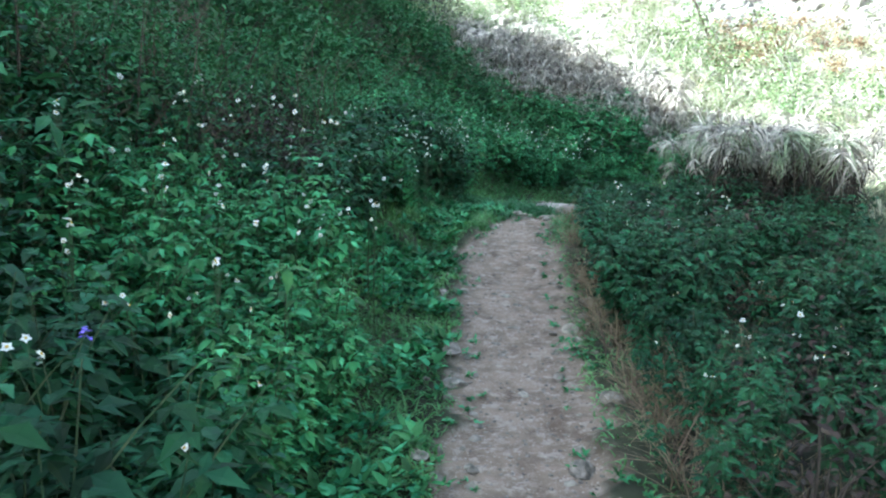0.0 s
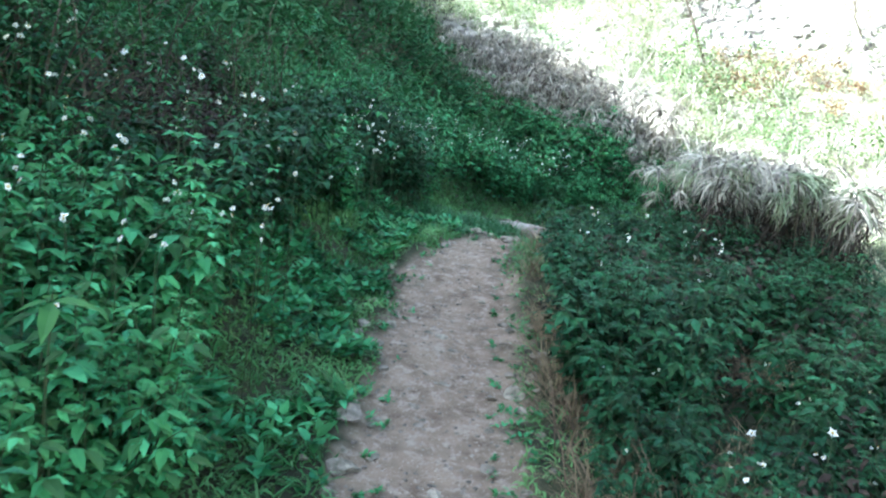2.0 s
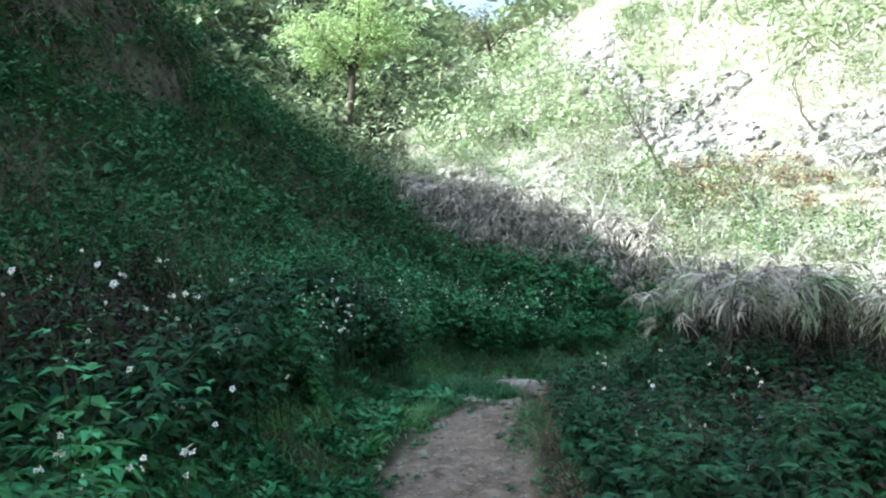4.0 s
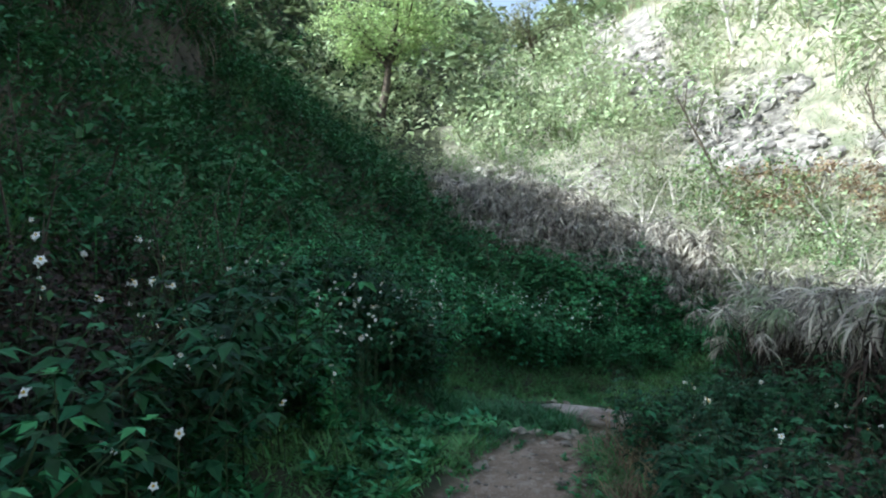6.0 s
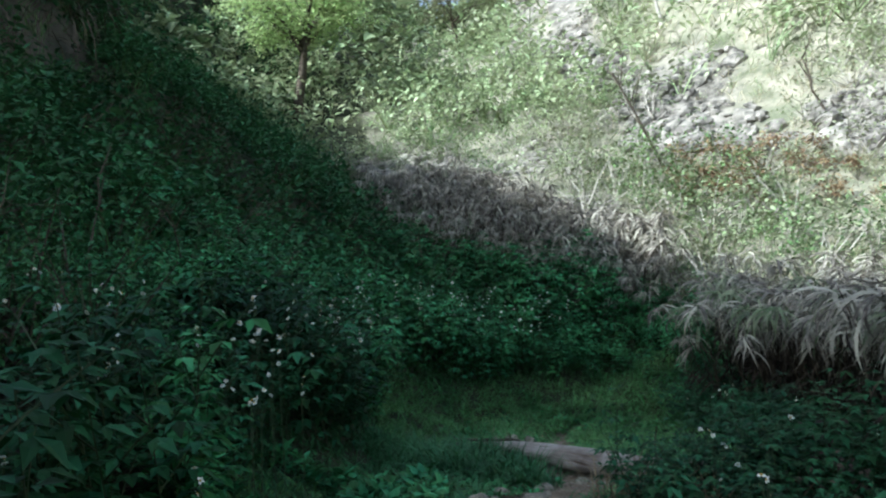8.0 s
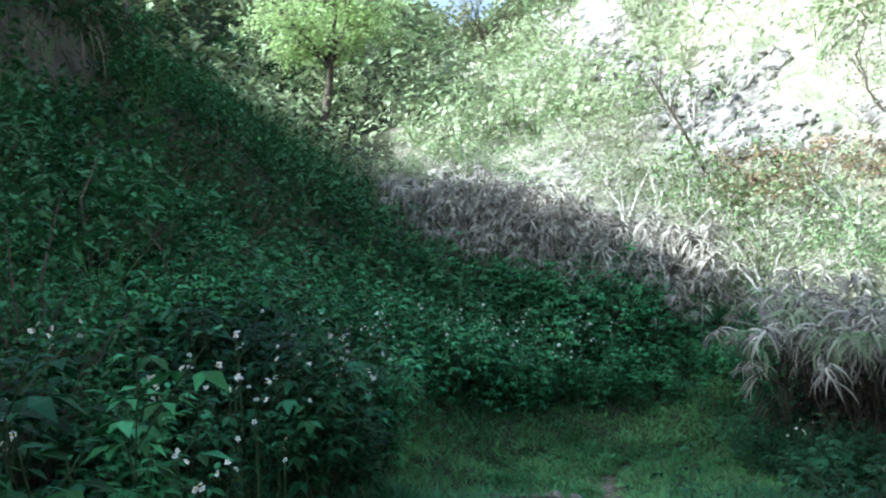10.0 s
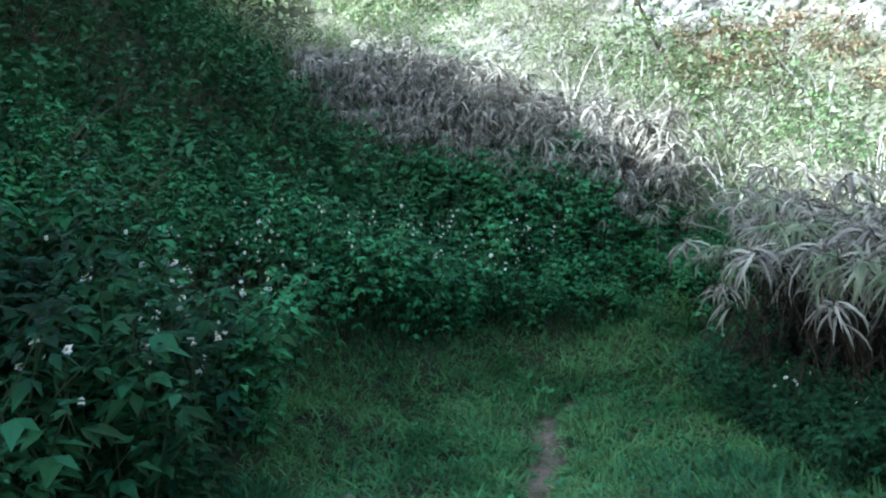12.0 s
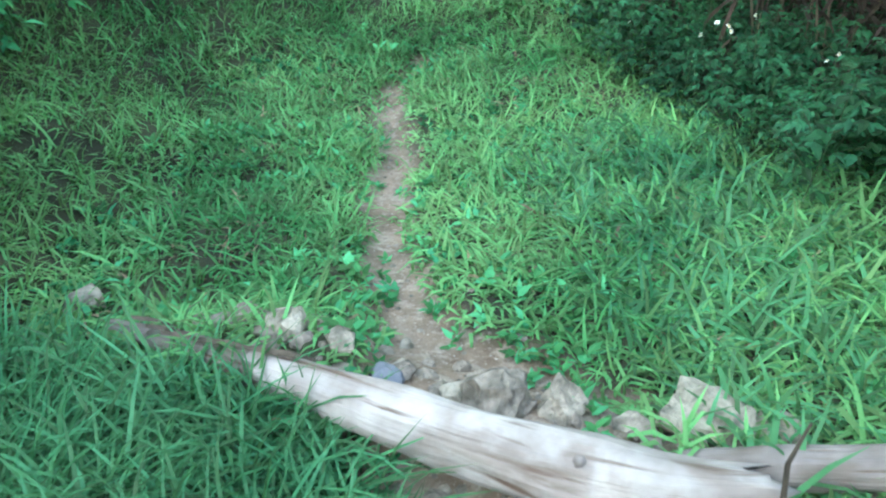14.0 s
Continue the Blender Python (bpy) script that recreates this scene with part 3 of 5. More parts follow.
def open_floor(x, y):
    return (bank_d(x, y) < 0) & (slope_d(x, y) < 0)


def right_edge(y):
    """Where the undergrowth on the low side begins."""
    return np.interp(y, [0, 3, 5, 7, 8.5, 9.5, 10.5, 12, 13, 14], [0.95, 0.95, 1.05, 1.25, 1.85, 2.55, 2.9, 3.05, 3.3, 3.6])


# ---- log across the trail ----
def log_shape(points, radii, sides=20, seed=1, ragged=0.0):
    """A weathered trunk: bumps, flutes and a ragged far end; grain runs along it."""
    pts, rad = np.asarray(points, float), np.asarray(radii, float)
    t = np.linspace(0, len(pts) - 1, 46)
    keys = np.arange(len(pts))
    line = np.stack([np.interp(t, keys, pts[:, k]) for k in range(3)], -1)
    kernel = np.ones(5) / 5
    for k in range(3):
        line[2:-2, k] = np.convolve(line[:, k], kernel, "valid")
    r = np.interp(t, keys, rad)
    v, f = tube(line, r, sides)
    uv = np.zeros((len(v), 2))
    length = np.concatenate([[0], np.cumsum(np.linalg.norm(np.diff(line, axis=0), axis=1))])
    for i in range(len(line)):
        for k in range(sides):
            j = i * sides + k
            out = v[j] - line[i]
            a = k / sides * 2 * math.pi
            bump = 0.17 * noise.noise(Vector((length[i] * 5, math.cos(a) * 1.2, math.sin(a) * 1.2 + seed))) + 0.07 * noise.noise(Vector((length[i] * 2, math.cos(a) * 5, math.sin(a) * 5 + seed)))
            v[j] = line[i] + out * (1 + bump)
            if i > len(line) - 7 and ragged:
                v[j] += (line[-1] - line[-2]) / np.linalg.norm(line[-1] - line[-2]) * ragged * noise.noise(Vector((math.cos(a) * 3, math.sin(a) * 3, seed))) * (i - len(line) + 7) / 6
            uv[j] = (length[i], k / sides * 0.5)
    return v, f, uv


def place_log():
    thick = [(0.69, 10.34, -0.04), (0.77, 10.25, -0.025), (0.95, 10.06, 0.0), (1.073, 9.915, 0.022), (1.19, 9.785, 0.034), (1.324, 9.64, 0.034), (1.49, 9.485, 0.028), (1.614, 9.376, 0.028), (1.734, 9.284, 0.026), (1.89, 9.225, 0.022)]
    v, f, uv = log_shape(thick, [0.020, 0.028, 0.040, 0.051, 0.060, 0.068, 0.075, 0.080, 0.081, 0.058], 22, 1, 0.10)
    log = tagged(new("fallen_log", tri_mesh("fallen_log", v, f, [DRIFTWOOD, GREYWOOD], [1 if v[t][0] < 1.02 + 0.07 * math.sin(v[t][2] * 60) else 0 for t in f[:, 0]], uv=uv, smooth=True)), "bleached fallen tree trunk lying across the trail", "log")
    knot = Soup()
    base = np.array([1.575, 9.385, 0.100])
    knot.add(tube([base - np.array([0, 0, 0.03]), base + np.array([-0.003, -0.005, 0.004]), base + np.array([-0.008, -0.012, 0.010])], [0.020, 0.013, 0.006], 6))
    part("knot", knot.mesh("knot", GREYWOOD, True), log, "brown broken branch knot")
    for k in range(7):
        s = k / 6
        x, y = 0.74 + 0.32 * s + u(-0.02, 0.02), 10.27 - 0.33 * s + u(-0.01, 0.01)
        q = np.array([x, y, 0.02 + 0.06 * s])
        bark_strip = Soup().add(tube([q, q + np.array([0.05, -0.04, 0.006]), q + np.array([0.11, -0.085, 0.0])], [0.006, 0.009, 0.003], 4))
        part("bark_strip", bark_strip.mesh("bark_strip", BARK), log, "flaking dark bark")
    thin = [(1.80, 9.36, 0.0), (1.98, 9.262, 0.026), (2.11, 9.203, 0.029), (2.264, 9.15, 0.022), (2.33, 9.125, 0.012)]
    v, f, uv = log_shape(thin, [0.032, 0.046, 0.047, 0.045, 0.036], 16, 5, 0.05)
    tagged(new("grey_log", tri_mesh("grey_log", v, f, GREYWOOD, uv=uv, smooth=True)), "thinner grey log resting behind the bleached one", "log")
    v, f, uv = log_shape([(1.93, 9.19, -0.055), (2.03, 9.15, -0.05), (2.14, 9.11, -0.055), (2.24, 9.08, -0.07)], [0.022, 0.030, 0.028, 0.018], 12, 9, 0.05)
    tagged(new("rotten_log", tri_mesh("rotten_log", v, f, ROTTEN, uv=uv, smooth=True)), "dark brown rotten log lying under the grey one", "log")


place_log()

# stones banked up behind the log: x, y, size, flatness
for k, (x, y, size, flat, mat, label) in enumerate([
        (1.04, 10.19, 0.045, 0.9, STONE, "small pale angular stone in the grass"), (0.57, 10.63, 0.07, 0.7, STONE, "grey stone half hidden in the grass"), (1.12, 10.05, 0.06, 0.6, STONE, "pale flat stone beside the log"),
        (1.24, 9.93, 0.05, 0.6, STONE, "small pale stone in the grass by the log"), (1.31, 9.83, 0.045, 0.8, DARKSTONE, "smooth dark blue-grey stone beside the log"), (1.445, 9.735, 0.04, 0.7, STONE, "small pale stone beside the log"),
        (1.53, 9.705, 0.088, 0.75, STONE, "grey weathered stone behind the log"), (1.665, 9.625, 0.078, 0.75, STONE, "cream weathered stone behind the log"),
        (1.79, 9.52, 0.055, 0.7, STONE, "small stone half sunk in earth"), (1.96, 9.49, 0.115, 0.8, STONE, "large grey limestone rock behind the log"), (2.09, 9.40, 0.075, 0.75, STONE, "grey limestone rock behind the grey log"),
        (1.865, 9.43, 0.042, 0.8, STONE, "small brownish stone wedged by the log"), (1.54, 9.20, 0.055, 0.55, STONE, "pale stone in front of the log"), (1.42, 9.28, 0.055, 0.5, STONE, "flat stone half under the log"),
        (1.67, 9.035, 0.095, 0.45, STONE, "flat pale stone set in the trail edge"), (1.78, 9.06, 0.06, 0.5, STONE, "pale stone under the grey log"), (1.83, 8.95, 0.05, 0.6, STONE, "small grey stone in the grass"), (1.52, 9.89, 0.025, 0.8, STONE, "small cube-like white stone"),
        (1.42, 10.06, 0.025, 0.8, STONE, "small white stone on the earth"), (1.62, 9.80, 0.03, 0.6, STONE, "small stone on bare earth")]):
    stone = new("stone", tri_mesh("stone", *boulder_shape(20 + k, 3 if size > 0.07 else 2, 1.1, flat), mat, smooth=False))
    stone.matrix_basis = pose(x, y, gz(x, y) + size * flat * 0.28, u(-12, 12), u(-12, 12), u(0, 360)) @ Matrix.Scale(size, 4)
    tagged(stone, label, "stone", "stones by the log")

stick = new("dead_sapling", tri_mesh("dead_sapling", *Soup().add(tube([(0, 0, -0.03), (0.01, 0.005, 0.12), (-0.005, 0.01, 0.24), (0.012, 0.006, 0.34)], [0.007, 0.006, 0.005, 0.003], 6)).shape(), BARK))
stick.matrix_basis = pose(1.865, 9.17, gz(1.865, 9.17))
tagged(stick, "thin dark dead sapling standing upright by the log", "sapling")

# stones and gravel of the trail
pebble_shapes = [boulder_shape(60 + k, 1, 0.4, 0.55) for k in range(5)]
trail_meshes = [tri_mesh("trail_stone", *boulder_shape(70 + k, 2, 0.45, 0.55), STONE) for k in range(5)]
spots = sample(110, -0.35, 1.3, 1.5, 9.0, lambda x, y: (np.abs(trail_d(x, y)) < 0.16))
for k, (x, y) in enumerate(spots):
    size = u(0.015, 0.045) if k > 18 else u(0.05, 0.085)
    s = new("trail_stone", trail_meshes[k % 5])
    s.matrix_basis = pose(x, y, gz(x, y) + size * 0.12, u(-10, 10), u(-10, 10), u(0, 360)) @ Matrix.Scale(size, 4)
    tagged(s, "pale stone bedded in the trail's edge", "stone", "stones along the trail")
for k, (x, y) in enumerate(sample(22, -0.2, 1.2, 2.2, 8.6, lambda x, y: trail_d(x, y) < -0.06)):
    size = u(0.028, 0.06)
    s = new("trail_stone", trail_meshes[k % 5])
    s.matrix_basis = pose(x, y, gz(x, y) - size * 0.12, u(-6, 6), u(-6, 6), u(0, 360)) @ Matrix.Diagonal((size, size * u(0.7, 1.1), size * 0.7, 1))
    tagged(s, "flat pale stone trodden into the trail", "stone", "stones along the trail")
stuff("gravel", pebble_shapes, sample(1500, -0.4, 2.4, 1.2, 12.8, lambda x, y: trail_d(x, y) < 0.03), STONE, "loose pebbles and grit on the trail", "gravel", (0.004, 0.017), 0, 0.0)

stuff("gravel", pebble_shapes, sample(260, 0.9, 2.3, 8.9, 10.3, lambda x, y: (np.abs(y - 10.98 + 0.93 * x) < 0.3)), STONE, "broken stones and grit banked against the log", "gravel", (0.010, 0.042), 0, 0.0)

# ---- grass ----
green_tufts = [tuft_shape(8, 0.16, 0.011, 0.05, 1.7) for _ in range(8)]
short_tufts = [tuft_shape(8, 0.08, 0.011, 0.05, 1.6) for _ in range(6)]


def verge(x, y):
    edge = trail_d(x, y)
    patchy = value_noise(x, y, 0.35, 31) * 0.10
    return (bank_d(x, y) < np.interp(y, [9, 11], [0.7, 1.05])) & (x < right_edge(y) + 0.35) & (edge > 0.05 + patchy) & (y < 15.6) & (slope_d(x, y) < -0.6)


def before_log(x, y):
    return (y < 10.86 - 0.93 * x) & (x > -0.6) & (y > 8.3)


stuff("grass", green_tufts, sample(900, -0.6, 1.6, 8.3, 10.6, lambda x, y: verge(x, y) & before_log(x, y)), GRASSDEEP, "deep green grass before the log", "grass", (0.6, 1.15), 0.25)
stuff("grass", green_tufts, sample(6700, -1.2, 4.6, 7.2, 15.2, lambda x, y: verge(x, y) & ((x < 1.2) | (y > 8.6)) & ~before_log(x, y)), GRASS, "lush green grass beside the trail", "grass", (0.55, 1.15), 0.25)
stuff("grass", green_tufts, sample(1100, -1.2, 1.0, 1.2, 8.6, lambda x, y: verge(x, y) & (x < 0.4)), GRASS, "green grass on the trail's verge", "grass", (0.6, 1.1), 0.35)
stuff("grass", short_tufts, sample(3300, -1.2, 1.0, 1.2, 9.0, lambda x, y: verge(x, y) & (x < 0.5)), GRASS, "short bright grass on the trail's verge", "grass", (0.7, 1.4), 0.4)
stuff("grass", short_tufts, sample(1500, 0.2, 3.2, 9.5, 13.4, lambda x, y: (trail_d(x, y) > -0.04) & (trail_d(x, y) < 0.4) & (bank_d(x, y) < 0)), GRASS, "short trodden grass beyond the log", "grass", (0.6, 1.2), 0.3)
brown_tufts = [tuft_shape(12, 0.26, 0.004, 0.04, 1.0) for _ in range(6)]
stuff("dry_grass", brown_tufts, sample(230, 0.6, 1.9, 3.2, 8.9, lambda x, y: (trail_d(x, y) > 0.12) & (x < right_edge(y) + 0.35) & (x > 0.9) & (value_noise(x, y, 0.6, 33) > 0.0)), DRYGRASS, "brown withered grass tufts beside the trail", "dry grass", (0.6, 1.2), 0.25)
stuff("grass", short_tufts, sample(700, 0.5, 1.6, 2.0, 9.0, lambda x, y: (trail_d(x, y) > 0.02) & (x > 0.6) & (x < right_edge(y) + 0.1)), GRASS, "sparse grass on the low edge of the trail", "grass", (0.6, 1.2), 0.3)

# ---- herbs with white flowers ----
herbs = [herb_shape(u(0.45, 0.72)) for _ in range(9)]
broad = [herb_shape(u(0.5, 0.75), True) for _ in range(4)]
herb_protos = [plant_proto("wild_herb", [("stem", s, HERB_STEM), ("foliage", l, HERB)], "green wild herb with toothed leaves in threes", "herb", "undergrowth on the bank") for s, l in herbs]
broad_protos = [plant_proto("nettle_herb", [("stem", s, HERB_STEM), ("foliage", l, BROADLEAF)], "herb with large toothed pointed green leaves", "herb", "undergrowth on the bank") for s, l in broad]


def herb_line(x, y):
    """Where on the bank the grass gives way to herbs."""
    return bank_d(x, y) > np.interp(y, [3.5, 4.2, 9, 9.8, 10.7, 11.6, 13.2, 14.0], [0.05, 0.4, 0.35, 0.12, 0.22, 0.62, 0.7, 0.25])


def outside_hollow(x, y):
    return ((x + 1.75) / 0.8) ** 2 + ((y - 7.4) / 1.5) ** 2 > 1


def shade_patch(x, y):
    """Where a dark leaf colour stands in for shade: near end of the bank, left bank, round the hollow, low side."""
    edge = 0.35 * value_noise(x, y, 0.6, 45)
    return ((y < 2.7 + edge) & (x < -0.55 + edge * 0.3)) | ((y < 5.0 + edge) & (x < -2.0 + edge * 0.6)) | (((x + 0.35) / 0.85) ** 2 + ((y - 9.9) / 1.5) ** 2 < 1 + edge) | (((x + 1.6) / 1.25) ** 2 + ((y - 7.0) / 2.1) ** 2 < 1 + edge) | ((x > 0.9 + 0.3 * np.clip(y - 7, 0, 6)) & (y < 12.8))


near = sample(300, -1.6, 0.9, 1.6, 11.5, lambda x, y: herb_line(x, y) & (bank_d(x, y) < 0.95) & outside_hollow(x, y) & ~shade_patch(x, y))
spread(herb_protos, near, scales=(0.75, 1.15))
spread(broad_protos, sample(85, -2.6, -0.5, 0.9, 4.6, lambda x, y: (bank_d(x, y) > 0.0) & (bank_d(x, y) < 1.7) & shade_patch(x, y)), scales=(0.8, 1.15))
plain_herbs = [herb_shape(u(0.45, 0.72), fine=False) for _ in range(9)]
stems, foliage = [s for s, _ in plain_herbs], [l for _, l in plain_herbs]


def herb_cover(name, spots, scales, label):
    n = len(spots)
    z = height(spots[:, 0], spots[:, 1]) - 0.01
    which, yaws, lean = rng.integers(0, len(herbs), n), rng.uniform(0, 6.28, n), rng.normal(0, 0.15, (n, 2))
    sc = rng.uniform(*scales, n) * (1 + 0.35 * value_noise(spots[:, 0], spots[:, 1], 0.9, 43))
    at, dark = np.column_stack([spots, z]), shade_patch(spots[:, 0], spots[:, 1])
    # Same herbs; inside the patch shade is put into their leaf colour.
    for pick, mat, tone in ((~dark, HERB, ""), (dark, SHADEHERB, "shade-toned ")):
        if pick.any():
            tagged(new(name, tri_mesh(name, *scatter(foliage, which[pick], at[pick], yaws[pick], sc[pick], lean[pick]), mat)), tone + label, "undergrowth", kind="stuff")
    tagged(new(name + "_stems", tri_mesh(name, *scatter(stems, which, at, yaws, sc, lean), HERB_STEM)), "thin green stems of the undergrowth", "stems", kind="stuff")


herb_cover("bank_undergrowth", sample(1800, -4.6, 3.8, 0.9, 16.8, lambda x, y: herb_line(x, y) & (bank_d(x, y) < 3.5) & ((value_noise(x, y, 1.1, 41) > -0.5) | (bank_d(x, y) < 0.9)) & outside_hollow(x, y)), (0.8, 1.25), "dense green herbs covering the shaded bank")
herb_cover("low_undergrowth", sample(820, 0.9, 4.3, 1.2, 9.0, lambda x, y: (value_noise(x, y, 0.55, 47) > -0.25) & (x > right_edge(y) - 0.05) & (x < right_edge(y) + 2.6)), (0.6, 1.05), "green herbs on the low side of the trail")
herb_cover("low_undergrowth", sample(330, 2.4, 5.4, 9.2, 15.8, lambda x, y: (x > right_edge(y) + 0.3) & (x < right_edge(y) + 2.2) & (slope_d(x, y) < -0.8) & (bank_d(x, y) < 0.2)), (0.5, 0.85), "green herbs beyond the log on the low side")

herb_cover("far_undergrowth", sample(190, 1.2, 4.6, 13.5, 15.6, lambda x, y: (y > np.interp(x, [1.2, 2.1, 2.9, 3.5, 4.6], [13.7, 14.1, 14.15, 13.8, 13.6])) & (along(BANK, x, y)[0] < 0.9) & (slope_d(x, y) < -0.3)), (0.6, 0.95), "green herbs closing the far end of the lawn")
stuff("grass", green_tufts, sample(420, 1.9, 3.3, 8.9, 11.5, lambda x, y: (x > right_edge(y) - 0.7) & (x < right_edge(y) + 0.2)), GRASSDEEP, "dark long grass on the low edge of the lawn", "grass", (0.9, 1.5), 0.3)

# white flowers: stalk from the ground, five petals and a yellow middle
def flower_proto(tall, petals, radius):
    root = new("white_wildflower")
    stalk, top = Soup(), np.array([u(-0.05, 0.05), u(-0.05, 0.05), tall])
    fork = top * np.array([0.5, 0.5, 0.75])
    stalk.add(tube([(0, 0, -0.02), fork * 0.5, fork], [0.003, 0.0025, 0.002], 3, False))
    for head in range(int(rng.integers(1, 4))):
        tip = top + rng.normal(0, 0.03, 3) * (head > 0)
        stalk.add(tube([fork, (fork + tip) / 2 + rng.normal(0, 0.006, 3), tip], [0.002, 0.0015, 0.0012], 3, False))
        ring, face = Soup(), turn(u(0, 6.28), u(0.0, 0.9))
        face = face @ np.array([[0, 0, 1], [0, 1, 0], [-1, 0, 0.0]])
        size = radius * u(0.75, 1.15)
        for k in range(petals):
            if u(0, 1) > 0.08:
                ring.add(leaf(size * u(0.8, 1.1), size * 0.8, 0.15, u(0, 0.3)), face @ turn(k * 2 * math.pi / petals + u(-0.1, 0.1), u(-0.1, 0.3)), tip)
        part("petals", ring.mesh("petals", PETAL), root, "small rounded white petals")
        v, f = boulder_shape(3, 1, 0.0, 0.6)
        part("flower_centre", tri_mesh("flower_centre", v * size * 0.32 @ face.T + tip + face @ np.array([0, 0, size * 0.1]), f, DISC), root, "yellow flower centre")
    part("stalk", stalk.mesh("flower_stalk", HERB_STEM), root)
    return tagged(root, "white wildflower with yellow centre on thin stalk", "flower", "white wildflowers")


tall_flowers = [flower_proto(u(0.62, 0.85), 5, u(0.015, 0.020)) for _ in range(9)]
small_flowers = [flower_proto(u(0.34, 0.5), 5, u(0.012, 0.017)) for _ in range(5)]
spread(tall_flowers, np.concatenate([
    sample(125, -2.2, 0.3, 1.6, 9.0, lambda x, y: (bank_d(x, y) > 0.05) & (bank_d(x, y) < 1.6)),
    sample(165, -0.6, 3.6, 9.0, 14.9, lambda x, y: herb_line(x, y) & (bank_d(x, y) < 1.5))]), scales=(0.85, 1.15))
spread(small_flowers, sample(75, 0.9, 3.6, 1.8, 12.5, lambda x, y: (x > right_edge(y)) & (x < right_edge(y) + 1.3) & open_floor(x, y)), scales=(0.85, 1.2))
violet = new("violet_flower", Soup().add(tube([(0, 0, -0.02), (0.03, 0.02, 0.5), (0.1, 0.05, 0.72)], [0.004, 0.003, 0.002], 4, False)).mesh("flower_stalk", HERB_STEM))
violet.matrix_basis = pose(-1.2, 2.0, gz(-1.2, 2.0))
bells = Soup()
for k in range(9):
    bells.add(leaf(0.022, 0.014, 0.4, 0.3), turn(k * 0.7, u(-0.2, 0.8)), (0.1 + u(-0.01, 0.01), 0.05 + u(-0.01, 0.01), 0.715 + u(-0.015, 0.02)))
part("petals", bells.mesh("violet_petals", VIOLET), violet, "small violet-blue petals")
tagged(violet, "single violet-blue flower among dark leaves", "flower")

stuff("grass", [tuft_shape(10, 0.26, 0.009, 0.05, 1.5) for _ in range(6)], sample(520, 0.1, 1.3, 8.9, 10.5, lambda x, y: (y < 10.86 - 0.93 * x - 0.035) & (y > 10.86 - 0.93 * x - 0.75) & ((trail_d(x, y) > 0.0) | (x < 1.18))), GRASSDEEP, "long grass blades leaning against the log", "grass", (0.7, 1.15), 0.25)
stuff("grass", green_tufts, sample(130, 1.5, 2.6, 8.3, 9.15, lambda x, y: (trail_d(x, y) > 0.05) & (y < 10.0 - 0.45 * x)), GRASS, "grass in front of the grey log", "grass", (0.8, 1.3), 0.2)
stuff("grass", green_tufts, sample(500, 3.0, 6.2, 12.2, 16.6, lambda x, y: (bank_d(x, y) < 0) & (slope_d(x, y) < 0.3)), GRASS, "grass on the valley floor between the cane thickets", "grass", (1.0, 1.9), 0.2)
stuff("grass", green_tufts, sample(330, 1.8, 4.2, 8.3, 10.6, lambda x, y: (x > right_edge(y) - 0.1) & (x < right_edge(y) + 0.9)), GRASS, "grass along the low side by the grey log", "grass", (0.9, 1.5), 0.25)
stuff("grass", [tuft_shape(7, 0.24, 0.010, 0.05, 1.4) for _ in range(4)], sample(12, 1.75, 2.2, 8.7, 9.0, lambda x, y: y < 10.55 - 0.85 * x), GRASS, "single grass clumps in front of the log", "grass", (0.7, 1.1), 0.2)
stuff("dry_grass", brown_tufts, sample(420, 0.9, 3.4, 1.8, 8.6, lambda x, y: (x > right_edge(y) - 0.1) & (x < right_edge(y) + 1.5) & (value_noise(x, y, 0.8, 35) > -0.2)), DRYGRASS, "brown withered grass among the herbs", "dry grass", (0.9, 1.9), 0.3)
herb_cover("low_undergrowth", sample(60, 1.12, 2.3, 7.3, 8.55, lambda x, y: trail_d(x, y) > 0.14), (0.65, 0.85), "herbs on the trail's low edge before the log")
stuff("dry_grass", brown_tufts, sample(70, 1.1, 2.2, 7.2, 8.55, lambda x, y: trail_d(x, y) > 0.12), DRYGRASS, "withered grass tufts before the log", "dry grass", (1.1, 1.8), 0.25)
# low weeds among the grass beyond the log
weeds = []
for k in range(5):
    rosette = Soup()
    for j in range(9):
        rosette.add(leaf(u(0.025, 0.05), u(0.015, 0.026), 0.2, 0.3, True), turn(j * 2.4 + u(-0.3, 0.3), u(0.1, 1.0), u(-0.3, 0.3)), (u(-0.02, 0.02), u(-0.02, 0.02), u(0.0, 0.03)))
    weeds.append(rosette.shape())
stuff("low_weeds", weeds, sample(900, 0.4, 3.0, 8.8, 13.4, lambda x, y: (trail_d(x, y) > -0.12) & (bank_d(x, y) < 0.1) & (x < right_edge(y)) & (value_noise(x, y, 0.5, 37) > -0.2)), HERB, "small broad-leaved weeds among the grass", "weeds", (0.6, 1.3), 0.2)
stuff("low_weeds", weeds, sample(900, -1.2, 0.6, 1.4, 9.2, lambda x, y: verge(x, y) & (x < 0.5) & (value_noise(x, y, 0.4, 38) > -0.2)), HERB, "small broad-leaved weeds on the verge", "weeds", (0.9, 2.2), 0.2, -0.03)
stuff("low_weeds", weeds, sample(260, -0.4, 1.2, 1.0, 8.4, lambda x, y: (np.abs(trail_d(x, y)) < 0.15)), HERB, "small weeds creeping onto the trail", "weeds", (0.5, 1.2), 0.2)

